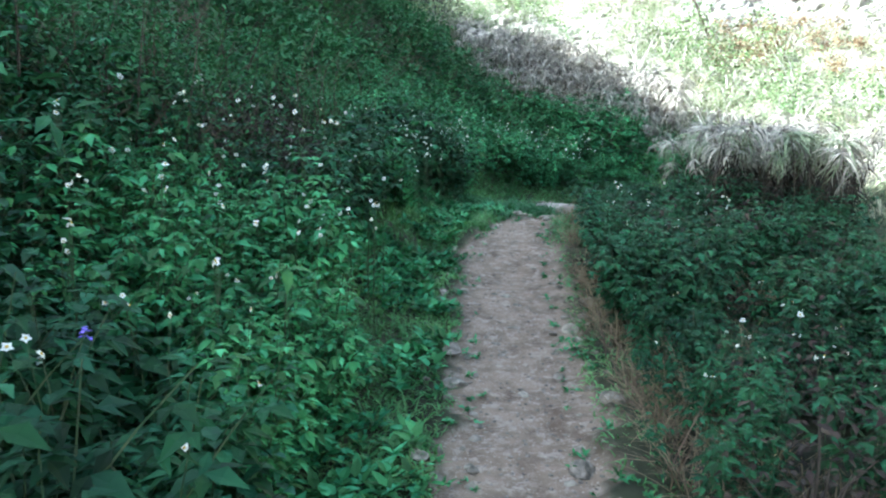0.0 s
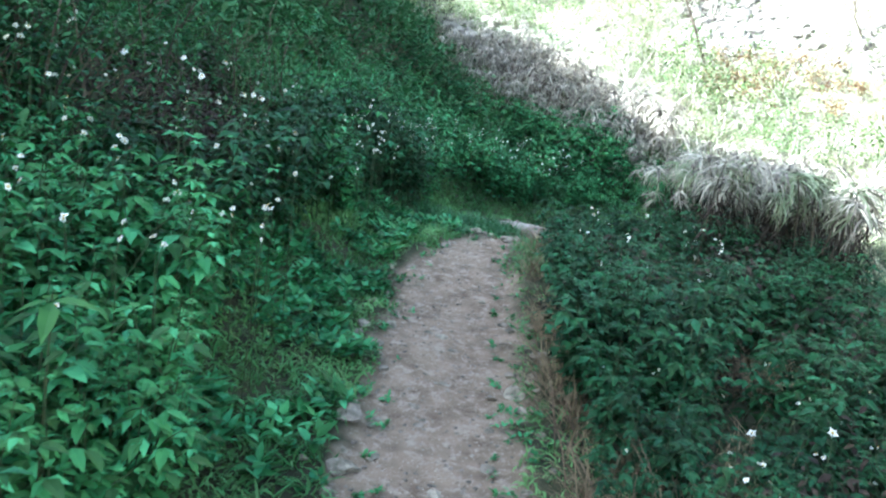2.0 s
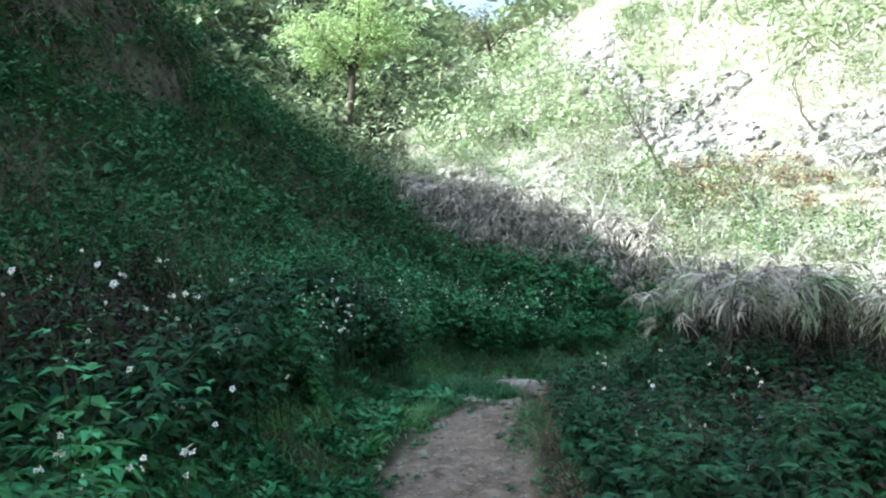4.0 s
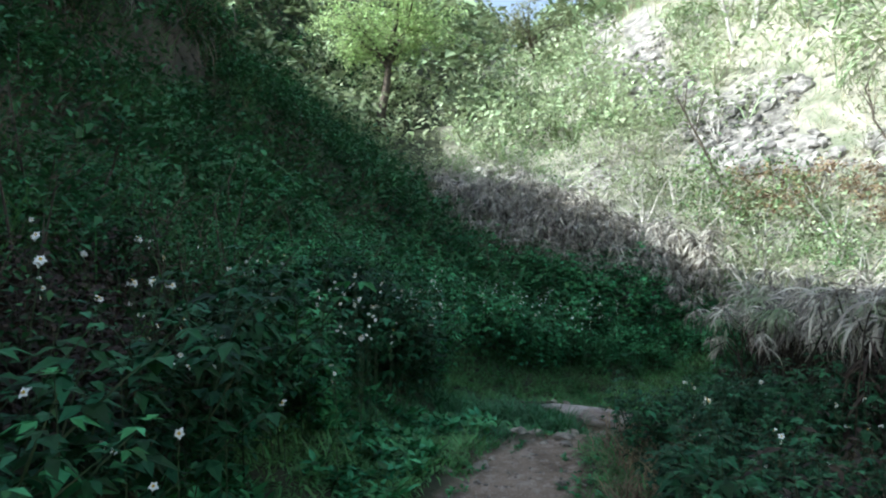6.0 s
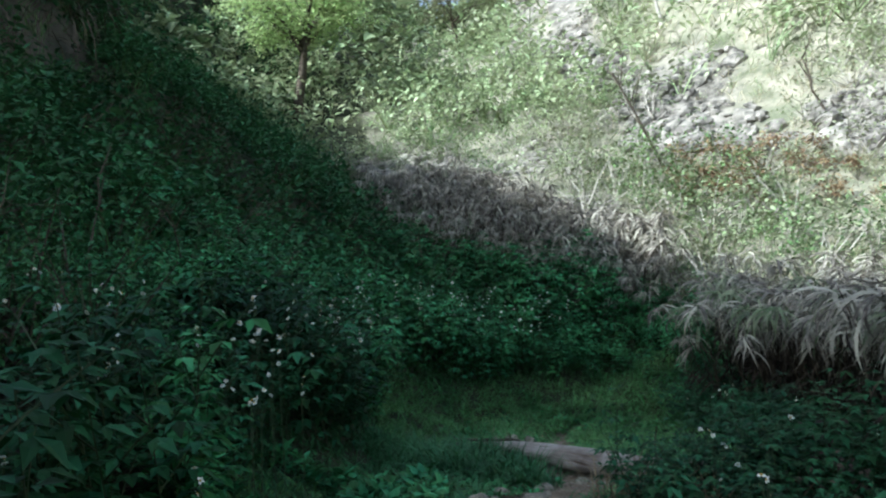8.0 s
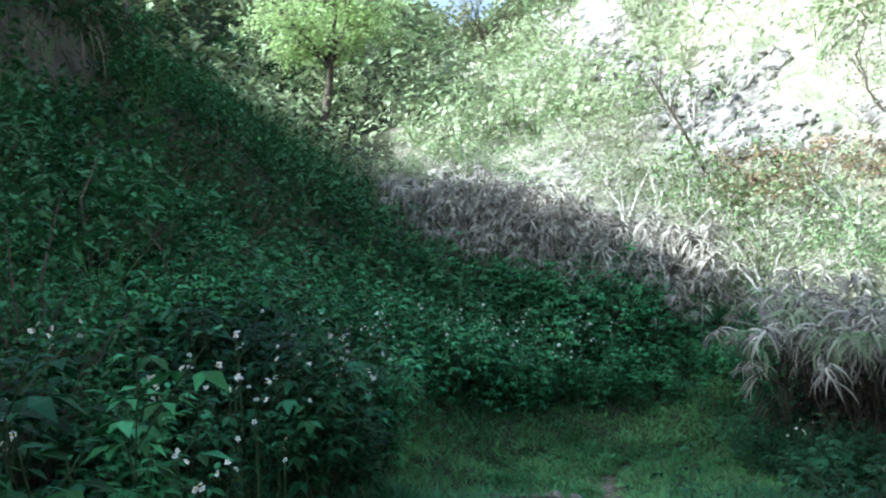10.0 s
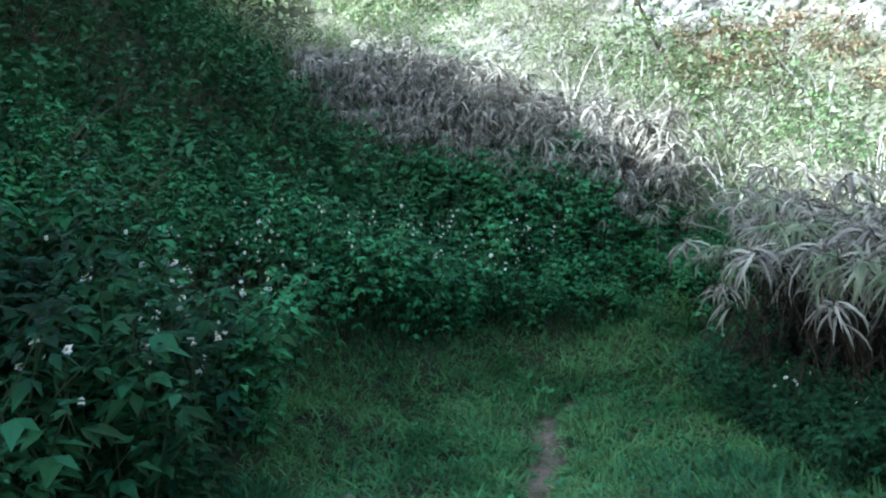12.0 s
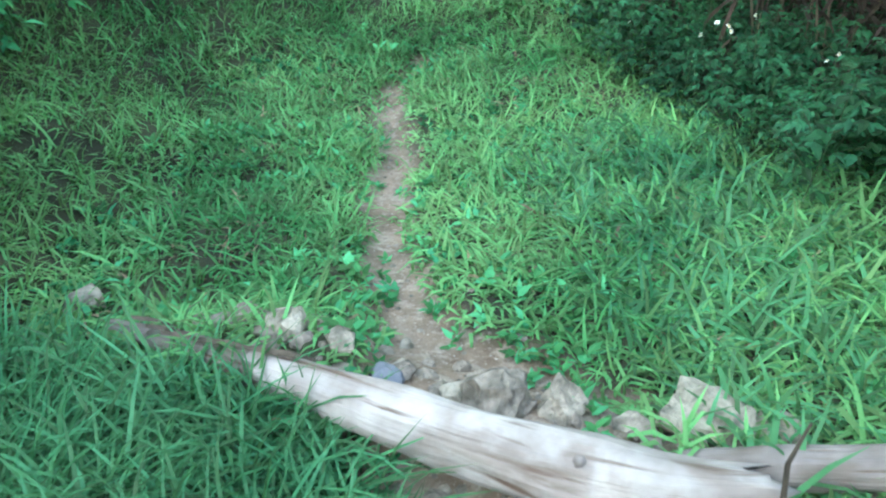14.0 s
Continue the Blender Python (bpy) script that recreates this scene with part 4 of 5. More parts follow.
sprout = new("broad_leaved_sprout", Soup().add(tube([(0, 0, -0.02), (0.02, 0.0, 0.4), (0.05, -0.02, 0.80)], [0.006, 0.005, 0.003], 5, False)).mesh("sprout_stem", HERB_STEM))
sprout.matrix_basis = pose(-0.78, 3.1, gz(-0.78, 3.1))
for az, tilt, size in ((0.3, 0.1, 0.12), (-1.3, -0.45, 0.12), (2.2, 0.2, 0.09), (3.9, 0.1, 0.09)):
    part("leaf", Soup().add(leaf(size, size * 0.42, 0.2, 0.35, True), turn(az, tilt, u(-0.3, 0.3)), (0.05, -0.02, 0.78)).mesh("sprout_leaf", LIME), sprout)
tagged(sprout, "sprout with large mid-green leaves above the herbs", "plant")

# ---- shaded hillside ----
bushes = [bush_shape(u(0.35, 0.6), u(0.5, 0.9), 120, 0.10) for _ in range(8)]
bush_leaves, bush_wood = [l for _, l in bushes], [w for w, _ in bushes]
hill_spots = sample(820, -14, 4.2, -3, 36, lambda x, y: (bank_d(x, y) > np.where(y > 17, 2.3, 1.6)) & (bank_d(x, y) < 11.5) & ((np.abs(bank_d(x, y) - 7.9) > 0.9) | (value_noise(x, y, 1.2, 52) > 0.3)) & (value_noise(x, y, 1.6, 51) > -0.75))
n = len(hill_spots)
at = np.column_stack([hill_spots, height(hill_spots[:, 0], hill_spots[:, 1]) - 0.05])
which, yaws, sizes, leans = rng.integers(0, 8, n), rng.uniform(0, 6.28, n), rng.uniform(0.8, 1.5, n), rng.normal(0, 0.15, (n, 2))
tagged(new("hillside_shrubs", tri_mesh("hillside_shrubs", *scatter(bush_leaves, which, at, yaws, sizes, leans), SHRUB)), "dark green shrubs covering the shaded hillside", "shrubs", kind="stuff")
tagged(new("hillside_twigs", tri_mesh("hillside_twigs", *scatter(bush_wood, which, at, yaws, sizes, leans), BARK)), "brown twigs inside the hillside shrubs", "twigs", kind="stuff")
tall_tufts = [tuft_shape(14, 0.7, 0.008, 0.08, 0.9) for _ in range(5)]
stuff("tall_grass", tall_tufts, sample(900, -8, 3.6, 8, 28, lambda x, y: (bank_d(x, y) > 1.5) & (bank_d(x, y) < 8) & (value_noise(x, y, 2.0, 53) > -0.1)), GRASS, "tall rank grass between hillside shrubs", "grass", (0.6, 1.3), 0.25)
stuff("dry_grass", tall_tufts, sample(260, -8, 2, 2, 26, lambda x, y: (bank_d(x, y) > 1.5) & (bank_d(x, y) < 9)), DRYGRASS, "withered grass stalks on the hillside", "dry grass", (0.6, 1.2), 0.25)

thick_spots = np.concatenate([sample(150, -7, 2, 12, 25, lambda x, y: (bank_d(x, y) > 2.4) & (bank_d(x, y) < 7)), sample(170, -7, 1, 11, 24, lambda x, y: (bank_d(x, y) > 3.6) & (bank_d(x, y) < 7.8))])
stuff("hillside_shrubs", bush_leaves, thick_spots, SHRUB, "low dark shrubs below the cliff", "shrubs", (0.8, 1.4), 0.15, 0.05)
# taller shrubs overhanging the bank
tall_shrubs = [bush_shape(u(0.55, 0.85), u(1.3, 1.9), 520, 0.055, 6) for _ in range(5)]
shrub_protos = [plant_proto("tall_shrub", [("stems", w, BARK), ("foliage", l, SHRUB)], "dark green twiggy shrub overhanging the bank", "shrub", "tall shrubs on the bank") for w, l in tall_shrubs]
spread(shrub_protos, np.concatenate([sample(18, -5, -1, -0.5, 9.5, lambda x, y: (bank_d(x, y) > 1.3) & (bank_d(x, y) < 3.4)), sample(12, -4, -1, 4.5, 9.5, lambda x, y: (bank_d(x, y) > 1.0) & (bank_d(x, y) < 2.2) & outside_hollow(x, y))]), scales=(0.7, 1.0))

stuff("dry_grass", short_tufts, sample(260, 0.2, 3.4, 8.6, 13.0, lambda x, y: (trail_d(x, y) > 0.0) & (bank_d(x, y) < 0) & (x < right_edge(y))), DRYGRASS, "withered blades among the green grass", "dry grass", (0.6, 1.3), 0.3)
herb_cover("low_undergrowth", sample(110, 2.2, 4.6, 10.2, 12.8, lambda x, y: (x > right_edge(y) + 0.1) & (x < right_edge(y) + 0.85)), (0.55, 0.9), "green herbs at the foot of the cane thicket")

# ---- dry cane thickets ----
canes = [cane_shape(u(0.75, 1.05), 0.35) for _ in range(10)]
front_canes = [cane_shape(u(1.15, 1.5), 0.86) for _ in range(8)]
tall_canes = [cane_shape(u(1.05, 1.35)) for _ in range(6)]
# Brown dead leaves are coloured near black, standing in for shade under the crowns.
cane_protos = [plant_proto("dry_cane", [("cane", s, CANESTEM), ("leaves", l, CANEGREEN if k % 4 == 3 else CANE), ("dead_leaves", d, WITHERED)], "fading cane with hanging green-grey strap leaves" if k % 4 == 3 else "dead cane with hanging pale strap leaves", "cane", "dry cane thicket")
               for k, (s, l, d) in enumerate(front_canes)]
# front of the thicket that climbs the bank: x, y
THICKET = [(0.7, 18.9, 0), (1.3, 18.05, 0), (1.87, 17.3, 0), (2.35, 16.2, 0), (3.0, 15.55, 0), (3.55, 15.05, 0), (4.0, 14.75, 0), (4.6, 15.0, 0)]
left_canes = sample(430, -1.2, 4.75, 14.6, 23, lambda x, y: (along(THICKET, x, y)[0] > 0.02) & (along(THICKET, x, y)[0] < 1.75) & (x < 4.7) & (x + 0.35 * (y - 18) > 0.9) & (y < 20.2))
left_sizes = (0.52 + 0.50 * np.clip(along(THICKET, left_canes[:, 0], left_canes[:, 1])[0] / 0.8, 0, 1)) * rng.uniform(0.85, 1.15, len(left_canes))
right_canes = sample(250, 2.4, 7.2, 7.8, 12.6, lambda x, y: (x > right_edge(y) + np.interp(y, [6, 7, 9, 10.5, 12], [1.5, 1.3, 0.7, 0.05, -0.1])) & (x < right_edge(y) + 2.5))
right_canes = np.concatenate([right_canes, sample(50, 3.7, 4.9, 12.2, 13.9, lambda x, y: x < 9)])
front = right_canes[:, 0] < right_edge(right_canes[:, 1]) + 0.8
for proto, (x, y) in zip(cane_protos * 40, right_canes[front] + np.array([0.66, 0.0])):
    first = proto.matrix_basis == Matrix.Identity(4)
    m = pose(x, y, gz(x, y) - 0.02, 0, u(-14, -2), 0) @ pose(0, 0, 0, 0, 0, u(0, 360)) @ Matrix.Scale(u(0.85, 1.0), 4)
    if first:
        proto.matrix_basis = m
    else:
        copy_thing(proto, m)
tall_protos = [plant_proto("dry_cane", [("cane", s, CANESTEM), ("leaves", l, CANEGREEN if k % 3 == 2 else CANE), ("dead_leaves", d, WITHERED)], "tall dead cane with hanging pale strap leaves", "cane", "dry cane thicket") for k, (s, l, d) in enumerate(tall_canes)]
spread(tall_protos, right_canes[~front][:100], scales=(0.9, 1.1))
back = right_canes[~front][100:]
left_protos = [plant_proto("dry_cane", [("cane", s, CANESTEM), ("leaves", l, CANEGREEN if k % 3 == 2 else CANE), ("dead_leaves", d, WITHERED)], "dead cane on the bank with hanging pale strap leaves", "cane", "dry cane thicket") for k, (s, l, d) in enumerate(canes[:6])]
for k, (x, y) in enumerate(left_canes[:90]):
    m = pose(x, y, gz(x, y) - 0.02, u(-12, 8), u(-10, 10), u(0, 360)) @ Matrix.Scale(left_sizes[k], 4)
    if k < len(left_protos):
        left_protos[k].matrix_basis = m
    else:
        copy_thing(left_protos[k % len(left_protos)], m)
n = len(left_canes) - 90
at = np.column_stack([left_canes[90:], height(left_canes[90:, 0], left_canes[90:, 1]) - 0.02])
which, yaws, sizes, leans = rng.integers(0, len(canes), n), rng.uniform(0, 6.28, n), left_sizes[90:], rng.normal(0, 0.12, (n, 2))
n = len(back)
back_at, back_kind, back_yaw, back_size, back_lean = np.column_stack([back, height(back[:, 0], back[:, 1]) - 0.02]), rng.integers(0, 6, n), rng.uniform(0, 6.28, n), rng.uniform(0.85, 1.1, n), rng.normal(0, 0.12, (n, 2))
tagged(new("inner_canes", tri_mesh("inner_canes", *scatter([l for _, l, _ in tall_canes], back_kind, back_at, back_yaw, back_size, back_lean), CANE)), "pale crowns in the depth of the cane thicket", "cane", kind="stuff")
tagged(new("inner_cane_stems", tri_mesh("inner_cane_stems", *scatter([Soup().add(a).add(d).shape() for a, _, d in tall_canes], back_kind, back_at, back_yaw, back_size, back_lean), WITHERED)), "brown stems and dead leaves, darkened for shade inside the thicket", "cane", kind="stuff")
tagged(new("far_canes", tri_mesh("far_canes", *scatter([l for _, l, _ in canes], which, at, yaws, sizes, leans), CANE)), "pale crowns at the far end of the dry cane thicket", "cane", kind="stuff")
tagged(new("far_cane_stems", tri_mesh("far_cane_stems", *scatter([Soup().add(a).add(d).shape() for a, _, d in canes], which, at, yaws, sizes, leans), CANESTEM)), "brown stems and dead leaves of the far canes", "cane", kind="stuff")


# ---- sunlit slope ----
# rock outcrop: boulders of one thing
outcrop = tagged(new("rock_outcrop"), "pale broken limestone outcrop on the sunlit slope", "rocks")
outcrop.location = (9.5, 22.5, gz(9.5, 22.5))
rock_meshes = [tri_mesh("rock", *boulder_shape(100 + k, 2, 1.0, 0.75), ROCK) for k in range(8)]


for k, (x, y) in enumerate(sample(300, 4, 16, 15, 31, in_outcrop)):
    size = 0.10 + 0.34 * u(0, 1) ** 1.5
    r = new("rock", rock_meshes[k % 8])
    r.parent = outcrop
    r.matrix_parent_inverse = Matrix.Translation(-outcrop.location)
    r.matrix_basis = pose(x, y, gz(x, y) + size * 0.08, u(-40, 40), u(-45, 25), u(-60, 60)) @ Matrix.Diagonal((size * u(0.9, 1.5), size * u(0.6, 1.1), size * u(0.5, 0.95), 1))
scree = [boulder_shape(120 + k, 1, 0.5, 0.7) for k in range(5)]
stuff("scree", scree, sample(900, 2, 16, 14, 32, lambda x, y: in_outcrop(x, y) | ((slope_d(x, y) > 0.3) & (slope_d(x, y) < 3.0) & (value_noise(x, y, 1.5, 63) > 0.35))), ROCK, "loose pale rock fragments on the slope", "scree", (0.06, 0.22), 0, 0.0)

# bushes of the slope
slope_bushes = [bush_shape(u(0.5, 0.8), u(0.6, 1.2), 230, 0.082, 5) for _ in range(7)]
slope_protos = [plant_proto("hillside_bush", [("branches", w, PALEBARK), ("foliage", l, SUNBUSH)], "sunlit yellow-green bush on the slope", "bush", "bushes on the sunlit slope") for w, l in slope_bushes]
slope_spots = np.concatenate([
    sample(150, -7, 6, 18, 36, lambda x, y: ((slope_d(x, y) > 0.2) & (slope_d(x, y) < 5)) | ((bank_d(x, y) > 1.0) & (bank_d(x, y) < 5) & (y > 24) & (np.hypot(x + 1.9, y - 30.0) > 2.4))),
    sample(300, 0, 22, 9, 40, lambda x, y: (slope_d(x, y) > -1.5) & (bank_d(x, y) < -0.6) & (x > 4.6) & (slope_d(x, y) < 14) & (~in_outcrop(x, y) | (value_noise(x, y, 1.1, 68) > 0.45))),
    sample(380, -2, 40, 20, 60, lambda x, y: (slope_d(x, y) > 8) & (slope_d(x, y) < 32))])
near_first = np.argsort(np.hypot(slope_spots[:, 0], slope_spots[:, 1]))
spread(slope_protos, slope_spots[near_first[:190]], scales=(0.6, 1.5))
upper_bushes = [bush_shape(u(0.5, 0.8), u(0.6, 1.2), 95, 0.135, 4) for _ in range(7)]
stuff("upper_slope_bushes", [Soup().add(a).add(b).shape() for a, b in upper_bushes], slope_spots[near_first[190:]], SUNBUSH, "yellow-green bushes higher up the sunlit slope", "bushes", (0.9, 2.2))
straw_tufts = [tuft_shape(8, 0.5, 0.016, 0.14, 1.2) for _ in range(6)]
stuff("straw_grass", straw_tufts, sample(3900, 0, 26, 6, 44, lambda x, y: (slope_d(x, y) > -3.5) & (bank_d(x, y) < 0) & (x > right_edge(y) + 1.6) & (slope_d(x, y) < 22) & (~in_outcrop(x, y) | (value_noise(x, y, 0.7, 65) > 0.4))), STRAW, "sun-bleached grass on the dry slope", "dry grass", (0.5, 1.3), 0.3)
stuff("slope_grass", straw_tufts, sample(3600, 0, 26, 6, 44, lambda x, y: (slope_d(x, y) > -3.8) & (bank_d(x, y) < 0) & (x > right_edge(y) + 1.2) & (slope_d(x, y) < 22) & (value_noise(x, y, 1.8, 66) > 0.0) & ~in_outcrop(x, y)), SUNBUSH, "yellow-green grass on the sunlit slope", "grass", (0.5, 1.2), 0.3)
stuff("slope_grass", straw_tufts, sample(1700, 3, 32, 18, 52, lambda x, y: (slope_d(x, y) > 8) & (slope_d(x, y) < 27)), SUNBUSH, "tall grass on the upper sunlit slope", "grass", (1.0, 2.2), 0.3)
green_bushes = [bush_shape(u(0.5, 0.9), u(0.6, 1.2), 240, 0.085, 5) for _ in range(4)]
green_protos = [plant_proto("hillside_bush", [("branches", w, PALEBARK), ("foliage", l, SLOPEGREEN)], "mid-green leafy bush on the sunlit slope", "bush", "green bushes on the sunlit slope") for w, l in green_bushes]
spread(green_protos, sample(75, 0.5, 16, 15, 32, lambda x, y: (slope_d(x, y) > 0.4) & (slope_d(x, y) < 9) & (bank_d(x, y) < -0.3) & ~in_outcrop(x, y) & (value_noise(x, y, 2.2, 69) > -0.1)), scales=(0.5, 1.3))
# brush and broken rock at the head of the gully
spread([plant_proto("hillside_bush", [("branches", w, PALEBARK), ("foliage", l, SLOPEGREEN)], "small green bush among pale rocks", "bush", "bushes in the gully") for w, l in green_bushes[:3]], sample(34, -0.8, 3.2, 20.2, 28, lambda x, y: np.abs(slope_d(x, y)) < 1.1), scales=(0.35, 0.8))
stuff("scree", scree, sample(260, -0.5, 3.4, 19.6, 26, lambda x, y: np.abs(slope_d(x, y)) < 1.3), ROCK, "pale rock fragments in the gully", "scree", (0.08, 0.28), 0, 0.0)
# rust-coloured bracken
ferns = [bush_shape(u(0.4, 0.6), u(0.4, 0.7), 220, 0.085, 1) for _ in range(4)]
fern_protos = [plant_proto("bracken", [("stalks", w, BARK), ("fronds", l, RUST)], "rust-brown dying bracken on the slope", "fern", "bracken patch") for w, l in ferns]
spread(fern_protos, sample(46, 6.5, 14, 13, 21, lambda x, y: (slope_d(x, y) > 2.2) & (slope_d(x, y) < 5.0) & (value_noise(x, y, 1.6, 67) > -0.2)), scales=(0.8, 1.4))


def branching(height_m, spread_m, limbs, twigs, thick, lean=(0, 0), crook=0.15, lowest=0.45):
    """Trunk with limbs and twigs, and the tips where leaves may sit."""
    trunk, pieces, tips = Soup(), [], []
    top = np.array([lean[0], lean[1], height_m * 0.62])
    pts = [np.array([0, 0, -0.1]) + (top + np.array([0, 0, 0.1])) * s + (rng.normal(0, crook * 0.25 * height_m / 4, 3) * np.array([1, 1, 0]) if 0 < s < 1 else 0) for s in (0, 0.25, 0.5, 0.75, 1)]
    trunk.add(tube(pts, [thick * 1.3, thick, thick * 0.85, thick * 0.7, thick * 0.45], 8, True))
    for k in range(limbs):
        s = u(lowest, 1.0)
        base = pts[0] + (top - pts[0]) * s
        a = 2 * math.pi * k / limbs + u(-0.4, 0.4)
        reach = spread_m * u(0.55, 1.0) * (1.15 - 0.35 * s)
        end = base + np.array([math.cos(a) * reach, math.sin(a) * reach, u(0.12, 0.40) * height_m])
        mid = base * 0.5 + end * 0.5 + rng.normal(0, crook * reach * 0.4, 3)
        wood = Soup()
        pieces.append(wood)
        wood.add(tube([base, mid, end], [thick * 0.45, thick * 0.28, thick * 0.1], 5, False))
        for j in range(twigs):
            q = base * (1 - (j + 1) / twigs) + end * ((j + 1) / twigs) if j % 2 else mid * 0.5 + end * 0.5
            e = q + rng.normal(0, 1, 3) * np.array([0.3, 0.3, 0.22]) * spread_m
            wood.add(tube([q, (q + e) / 2 + rng.normal(0, 0.06, 3) * spread_m, e], [thick * 0.12, thick * 0.08, thick * 0.03], 3, False))
            tips += [e, (q + e) / 2]
        tips.append(end)
    return trunk.shape(), [w.shape() for w in pieces], tips


def leafy_tree(x, y, tall, wide, thick, leaves, size, mat, label, lean=(0, 0), bark=BARK, limbs=9, twigs=6, lowest=0.45):
    trunk, wood, tips = branching(tall, wide, limbs, twigs, thick, lean, lowest=lowest)
    root = new("tree")
    root.matrix_basis = pose(x, y, gz(x, y))
    part("trunk", tri_mesh("trunk", *trunk, bark, smooth=True), root)
    for piece in wood:
        part("limb", tri_mesh("limb", *piece, bark), root)
    crown = Soup()
    for k in range(leaves):
        c = tips[int(rng.integers(len(tips)))]
        q = c + rng.normal(0, 1, 3) * np.array([0.11, 0.11, 0.07]) * wide
        grow = size * u(0.6, 1.3)
        crown.add(leaf(grow, grow * 0.55, 0.2, 0.25), turn(u(0, 6.28), u(-0.6, 0.6), u(-0.6, 0.6)), q)
    if leaves:
        part("crown", crown.mesh("crown", mat), root)
    return tagged(root, label, "tree")


leafy_tree(-2.1, 31.7, 5.6, 2.5, 0.17, 10500, 0.15, TREELEAF, "small broad-crowned tree with sunlit yellow-green leaves", (0.4, 0), limbs=13, lowest=0.68)
leafy_tree(4.2, 36.0, 3.4, 1.9, 0.10, 1800, 0.16, SUNBUSH, "low spreading tree at the head of the gully", (-0.3, 0))

# leaning saplings with hardly a leaf, and bare pale trees up the slope
def sapling(x, y, lean, tall, thick, bark, label, leaves=0):
    trunk, wood, tips = branching(tall, tall * 0.22, 6, 3, thick, lean, 0.3)
    root = new("sapling")
    root.matrix_basis = pose(x, y, gz(x, y))
    part("trunk", tri_mesh("trunk", *trunk, bark), root)
    for piece in wood:
        part("branch", tri_mesh("branch", *piece, bark), root)
    if leaves:
        crown = Soup()
        for k in range(leaves):
            c = tips[int(rng.integers(len(tips)))]
            crown.add(leaf(0.11, 0.06, 0.2, 0.25), turn(u(0, 6.28), u(-0.6, 0.6), u(-0.6, 0.6)), c + rng.normal(0, 0.12, 3))
        part("crown", crown.mesh("crown", SUNBUSH), root)
    return tagged(root, label, "sapling", "saplings on the slope")


sapling(6.7, 20.9, (-1.2, -0.2), 3.4, 0.035, BARK, "thin dark leaning sapling with few twigs", 30)
sapling(10.2, 20.6, (-0.5, 0.0), 2.2, 0.03, BARK, "crooked bare sapling below the rocks")
sapling(15.5, 20.5, (-0.6, 0.3), 3.0, 0.035, BARK, "bare leaning sapling on the slope")
for k, (x, y) in enumerate(sample(46, 4, 28, 20, 44, lambda x, y: (slope_d(x, y) > 9.0) & (slope_d(x, y) < 20))):
    sapling(x, y, (u(-0.5, 0.5), u(-0.3, 0.3)), u(2.4, 4.2), u(0.06, 0.11), PALEBARK, "bare pale-barked small tree on the slope", int(u(20, 120)))

# far woods on the ridges
blobs = [bush_shape(1.5, 2.6, 80, 0.62, 5)[1] for _ in range(6)]
stuff("far_woods", blobs, sample(480, -45, 60, 36, 110, lambda x, y: (np.abs(slope_d(x, y)) < 60) & (value_noise(x, y, 9, 71) > -0.5)), FARLEAF, "distant woods covering the ridges", "woods", (0.7, 1.6), 0.1, 0.2)
stuff("bank_trees", blobs, sample(70, -15, -3.4, 25, 44, lambda x, y: (bank_d(x, y) > 3.0) & (bank_d(x, y) < 15) & (x < -3.4 - 0.1 * (y - 30))), FARLEAF, "small trees on the bank behind the broad-crowned tree", "trees", (0.4, 0.8), 0.1, 0.2)
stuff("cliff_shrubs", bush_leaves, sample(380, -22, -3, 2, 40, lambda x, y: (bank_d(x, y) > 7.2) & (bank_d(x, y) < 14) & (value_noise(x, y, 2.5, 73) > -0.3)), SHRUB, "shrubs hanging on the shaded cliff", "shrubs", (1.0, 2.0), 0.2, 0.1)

# dead twiggy shrubs on the bank
for k, (x, y) in enumerate(sample(14, -4, 0, 3, 14, lambda x, y: (bank_d(x, y) > 0.9) & (bank_d(x, y) < 3.2))):
    trunk, twigs, _ = branching(u(0.9, 1.5), u(0.4, 0.7), 7, 5, 0.012, (u(-0.3, 0.3), u(-0.3, 0.3)), 0.3)
    shrub = new("dead_shrub", tri_mesh("dead_shrub", *trunk, BARK))
    shrub.matrix_basis = pose(x, y, gz(x, y))
    for piece in twigs:
        part("twig", tri_mesh("twig", *piece, CANESTEM), shrub)
    tagged(shrub, "leafless twiggy shrub among green herbs", "shrub", "dead shrubs on the bank")

# withered creepers hanging down the cliff
creepers = []
for k in range(5):
    strand = Soup()
    for j in range(22):
        strand.add(ribbon(u(0.5, 1.5), u(0.008, 0.022), u(-0.6, 0.1), u(0.9, 1.5), 4), turn(u(0, 6.28)), (u(-0.3, 0.3), u(-0.3, 0.3), u(0.3, 0.9)))
    creepers.append(strand.shape())
stuff("cliff_creepers", creepers, sample(190, -12, -2, 10, 30, lambda x, y: (bank_d(x, y) > 7.2) & (bank_d(x, y) < 9.4)), CANESTEM, "withered creepers hanging down the shaded cliff", "creepers", (0.8, 1.4), 0.1, 0.0)

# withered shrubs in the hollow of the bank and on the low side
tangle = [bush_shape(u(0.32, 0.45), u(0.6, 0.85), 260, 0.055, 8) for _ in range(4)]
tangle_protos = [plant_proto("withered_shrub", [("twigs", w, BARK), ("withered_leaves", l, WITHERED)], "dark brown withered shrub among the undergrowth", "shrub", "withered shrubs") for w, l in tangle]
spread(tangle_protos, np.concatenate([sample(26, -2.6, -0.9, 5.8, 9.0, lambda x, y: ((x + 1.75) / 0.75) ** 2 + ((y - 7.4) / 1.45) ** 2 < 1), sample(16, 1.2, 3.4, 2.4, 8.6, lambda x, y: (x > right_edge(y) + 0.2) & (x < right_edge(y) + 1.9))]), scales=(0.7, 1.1))


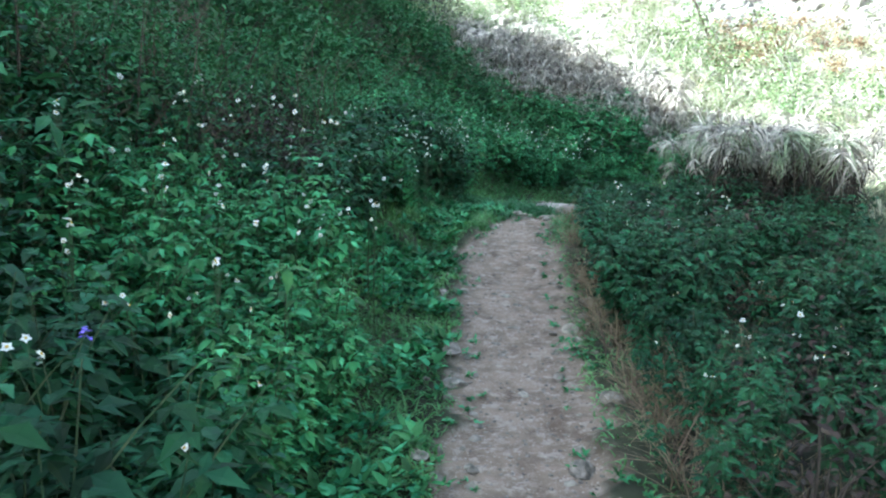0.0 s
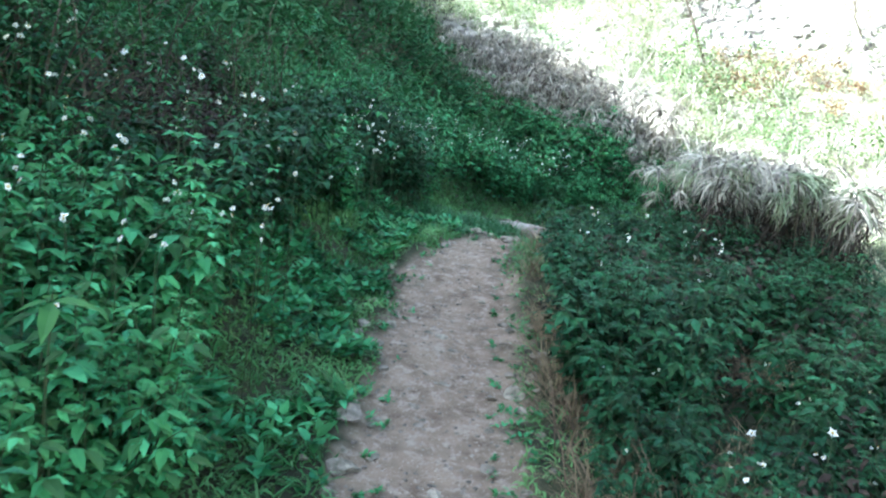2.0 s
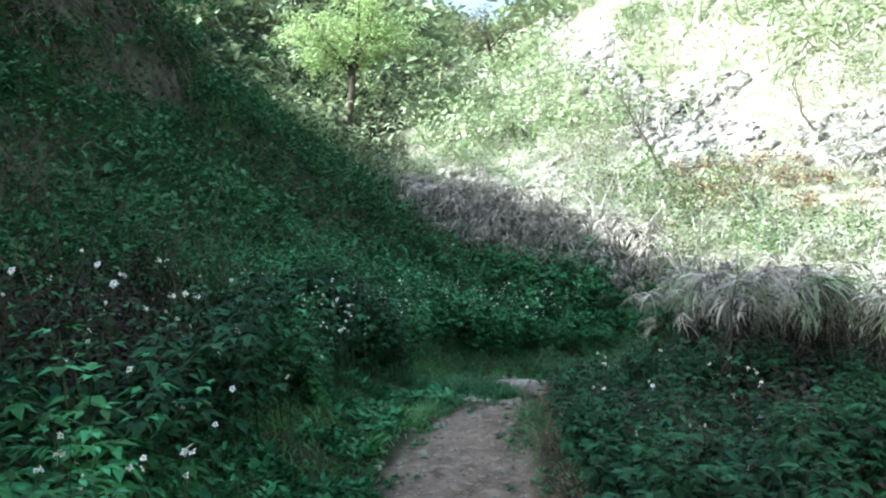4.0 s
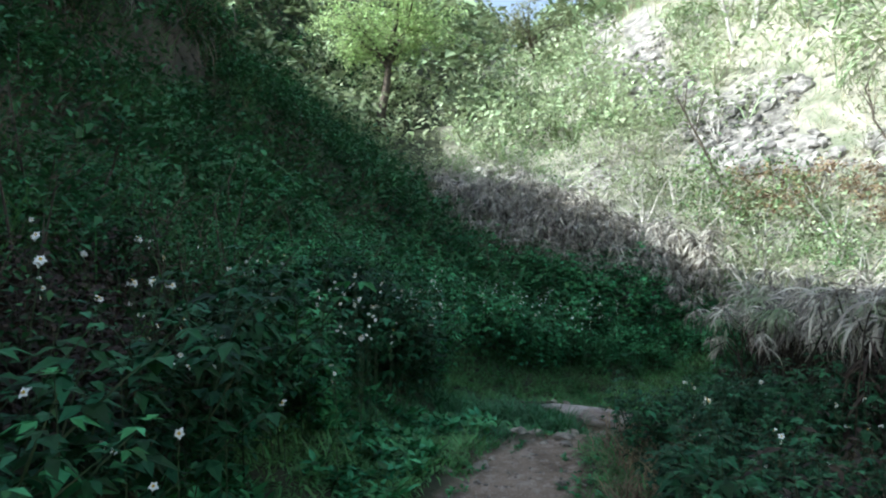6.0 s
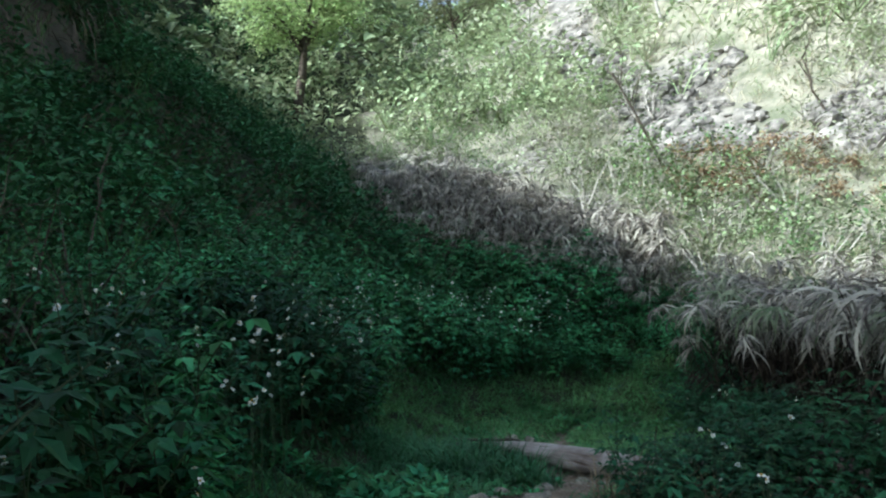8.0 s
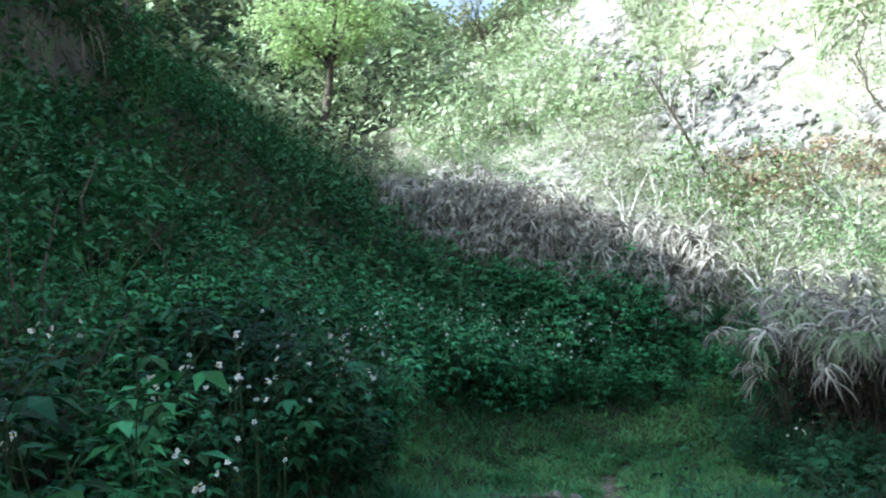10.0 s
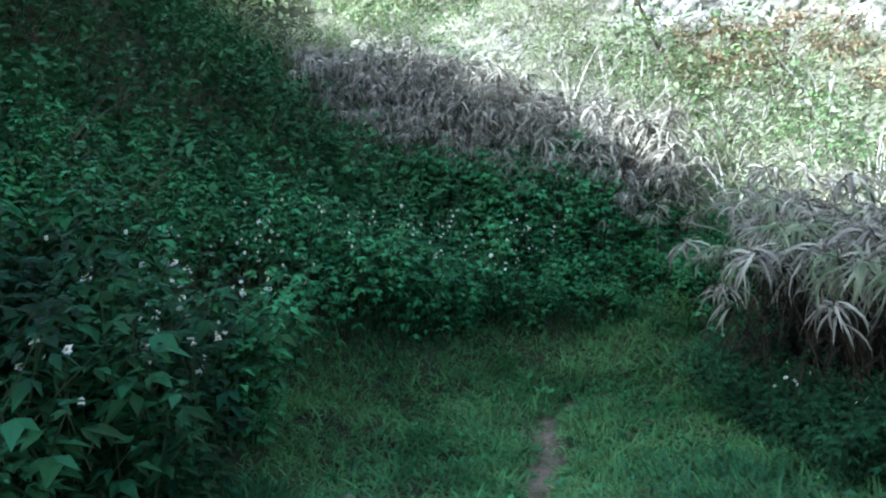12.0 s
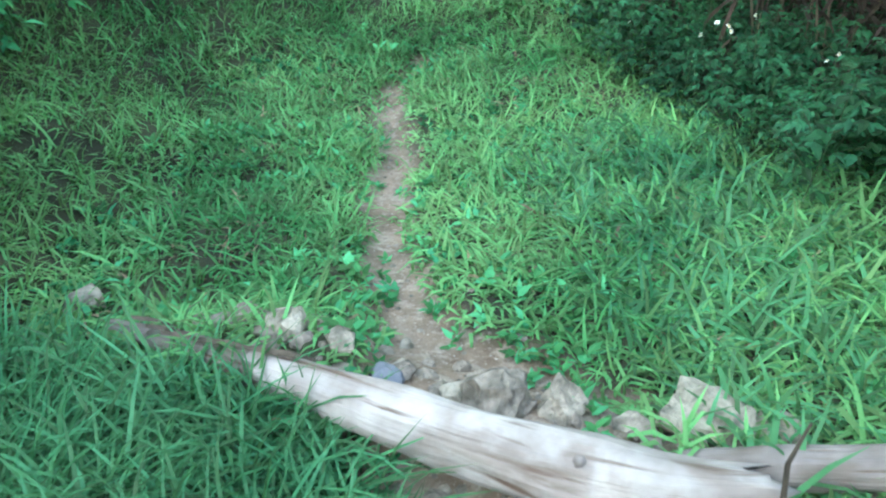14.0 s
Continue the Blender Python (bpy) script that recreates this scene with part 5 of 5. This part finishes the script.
# tree on the low side whose crown hangs over the trail
def overhanging_tree(x, y):
    root = new("tree")
    root.matrix_basis = pose(x, y, gz(x, y))
    ground = np.array([x, y, gz(x, y)])
    fork = np.array([-0.2, 0.15, 2.5])
    part("trunk", tri_mesh("trunk", *tube([(0, 0, -0.1), (0.05, 0.02, 0.8), (-0.1, 0.0, 1.7), fork, fork + np.array([-0.1, 0.2, 1.2])], [0.13, 0.10, 0.085, 0.075, 0.03], 10), BARK, smooth=True), root)
    low, high = Soup(), Soup()
    ends = [(1.31, 2.2, 1.72), (1.90, 4.05, 2.16), (2.2, 1.6, 3.0), (2.3, 2.8, 3.4), (2.5, 4.2, 3.5), (3.4, 4.4, 3.5), (4.4, 3.6, 3.3), (4.5, 2.2, 3.2), (3.5, 1.3, 3.1), (3.0, 2.9, 4.1)]
    for place in ends:
        end, hanging = np.array(place) - ground, place[2] < 3
        base = fork * u(0.85, 1.15)
        mid = (base + end) / 2 + np.array([0, 0, 0.45])
        limb = Soup().add(tube([base, mid, end], [0.045, 0.022, 0.005], 5, False))
        for k in range(7):
            s = u(0.35, 1.0)
            q = mid * (1 - s) + end * s
            e = q + rng.normal(0, 1, 3) * np.array([0.3, 0.3, 0.15]) * (0.4 if hanging else 1.0) if k else end
            limb.add(tube([q, (q + e) / 2 + np.array([0, 0, 0.04]), e], [0.007, 0.005, 0.002], 3, False))
            for j in range(14 if hanging else 40):
                at = q + (e - q) * u(0.2, 1.0) + rng.normal(0, 1, 3) * (0.07 if hanging else 0.18) * np.array([1, 1, 0.6])
                if hanging:
                    at[0], at[2] = max(at[0], end[0]), max(at[2], end[2] - 0.03)
                    low.add(leaf(u(0.06, 0.095), u(0.03, 0.044), 0.2, 0.3, True), turn(u(0, 6.28), u(-1.0, 0.2), u(-0.5, 0.5)), at)
                else:
                    high.add(leaf(u(0.10, 0.15), u(0.055, 0.08), 0.2, 0.3), turn(u(0, 6.28), u(-0.6, 0.3), u(-0.4, 0.4)), at)
        part("limb", limb.mesh("limb", BARK), root)
    part("crown", high.mesh("crown", OVERHANG), root)
    part("hanging_twigs", low.mesh("hanging_twigs", OVERHANG), root, "dark leaves hanging low over the trail")
    tagged(root, "dark-leaved small tree with twigs overhanging the trail", "tree")


overhanging_tree(3.3, 2.9)
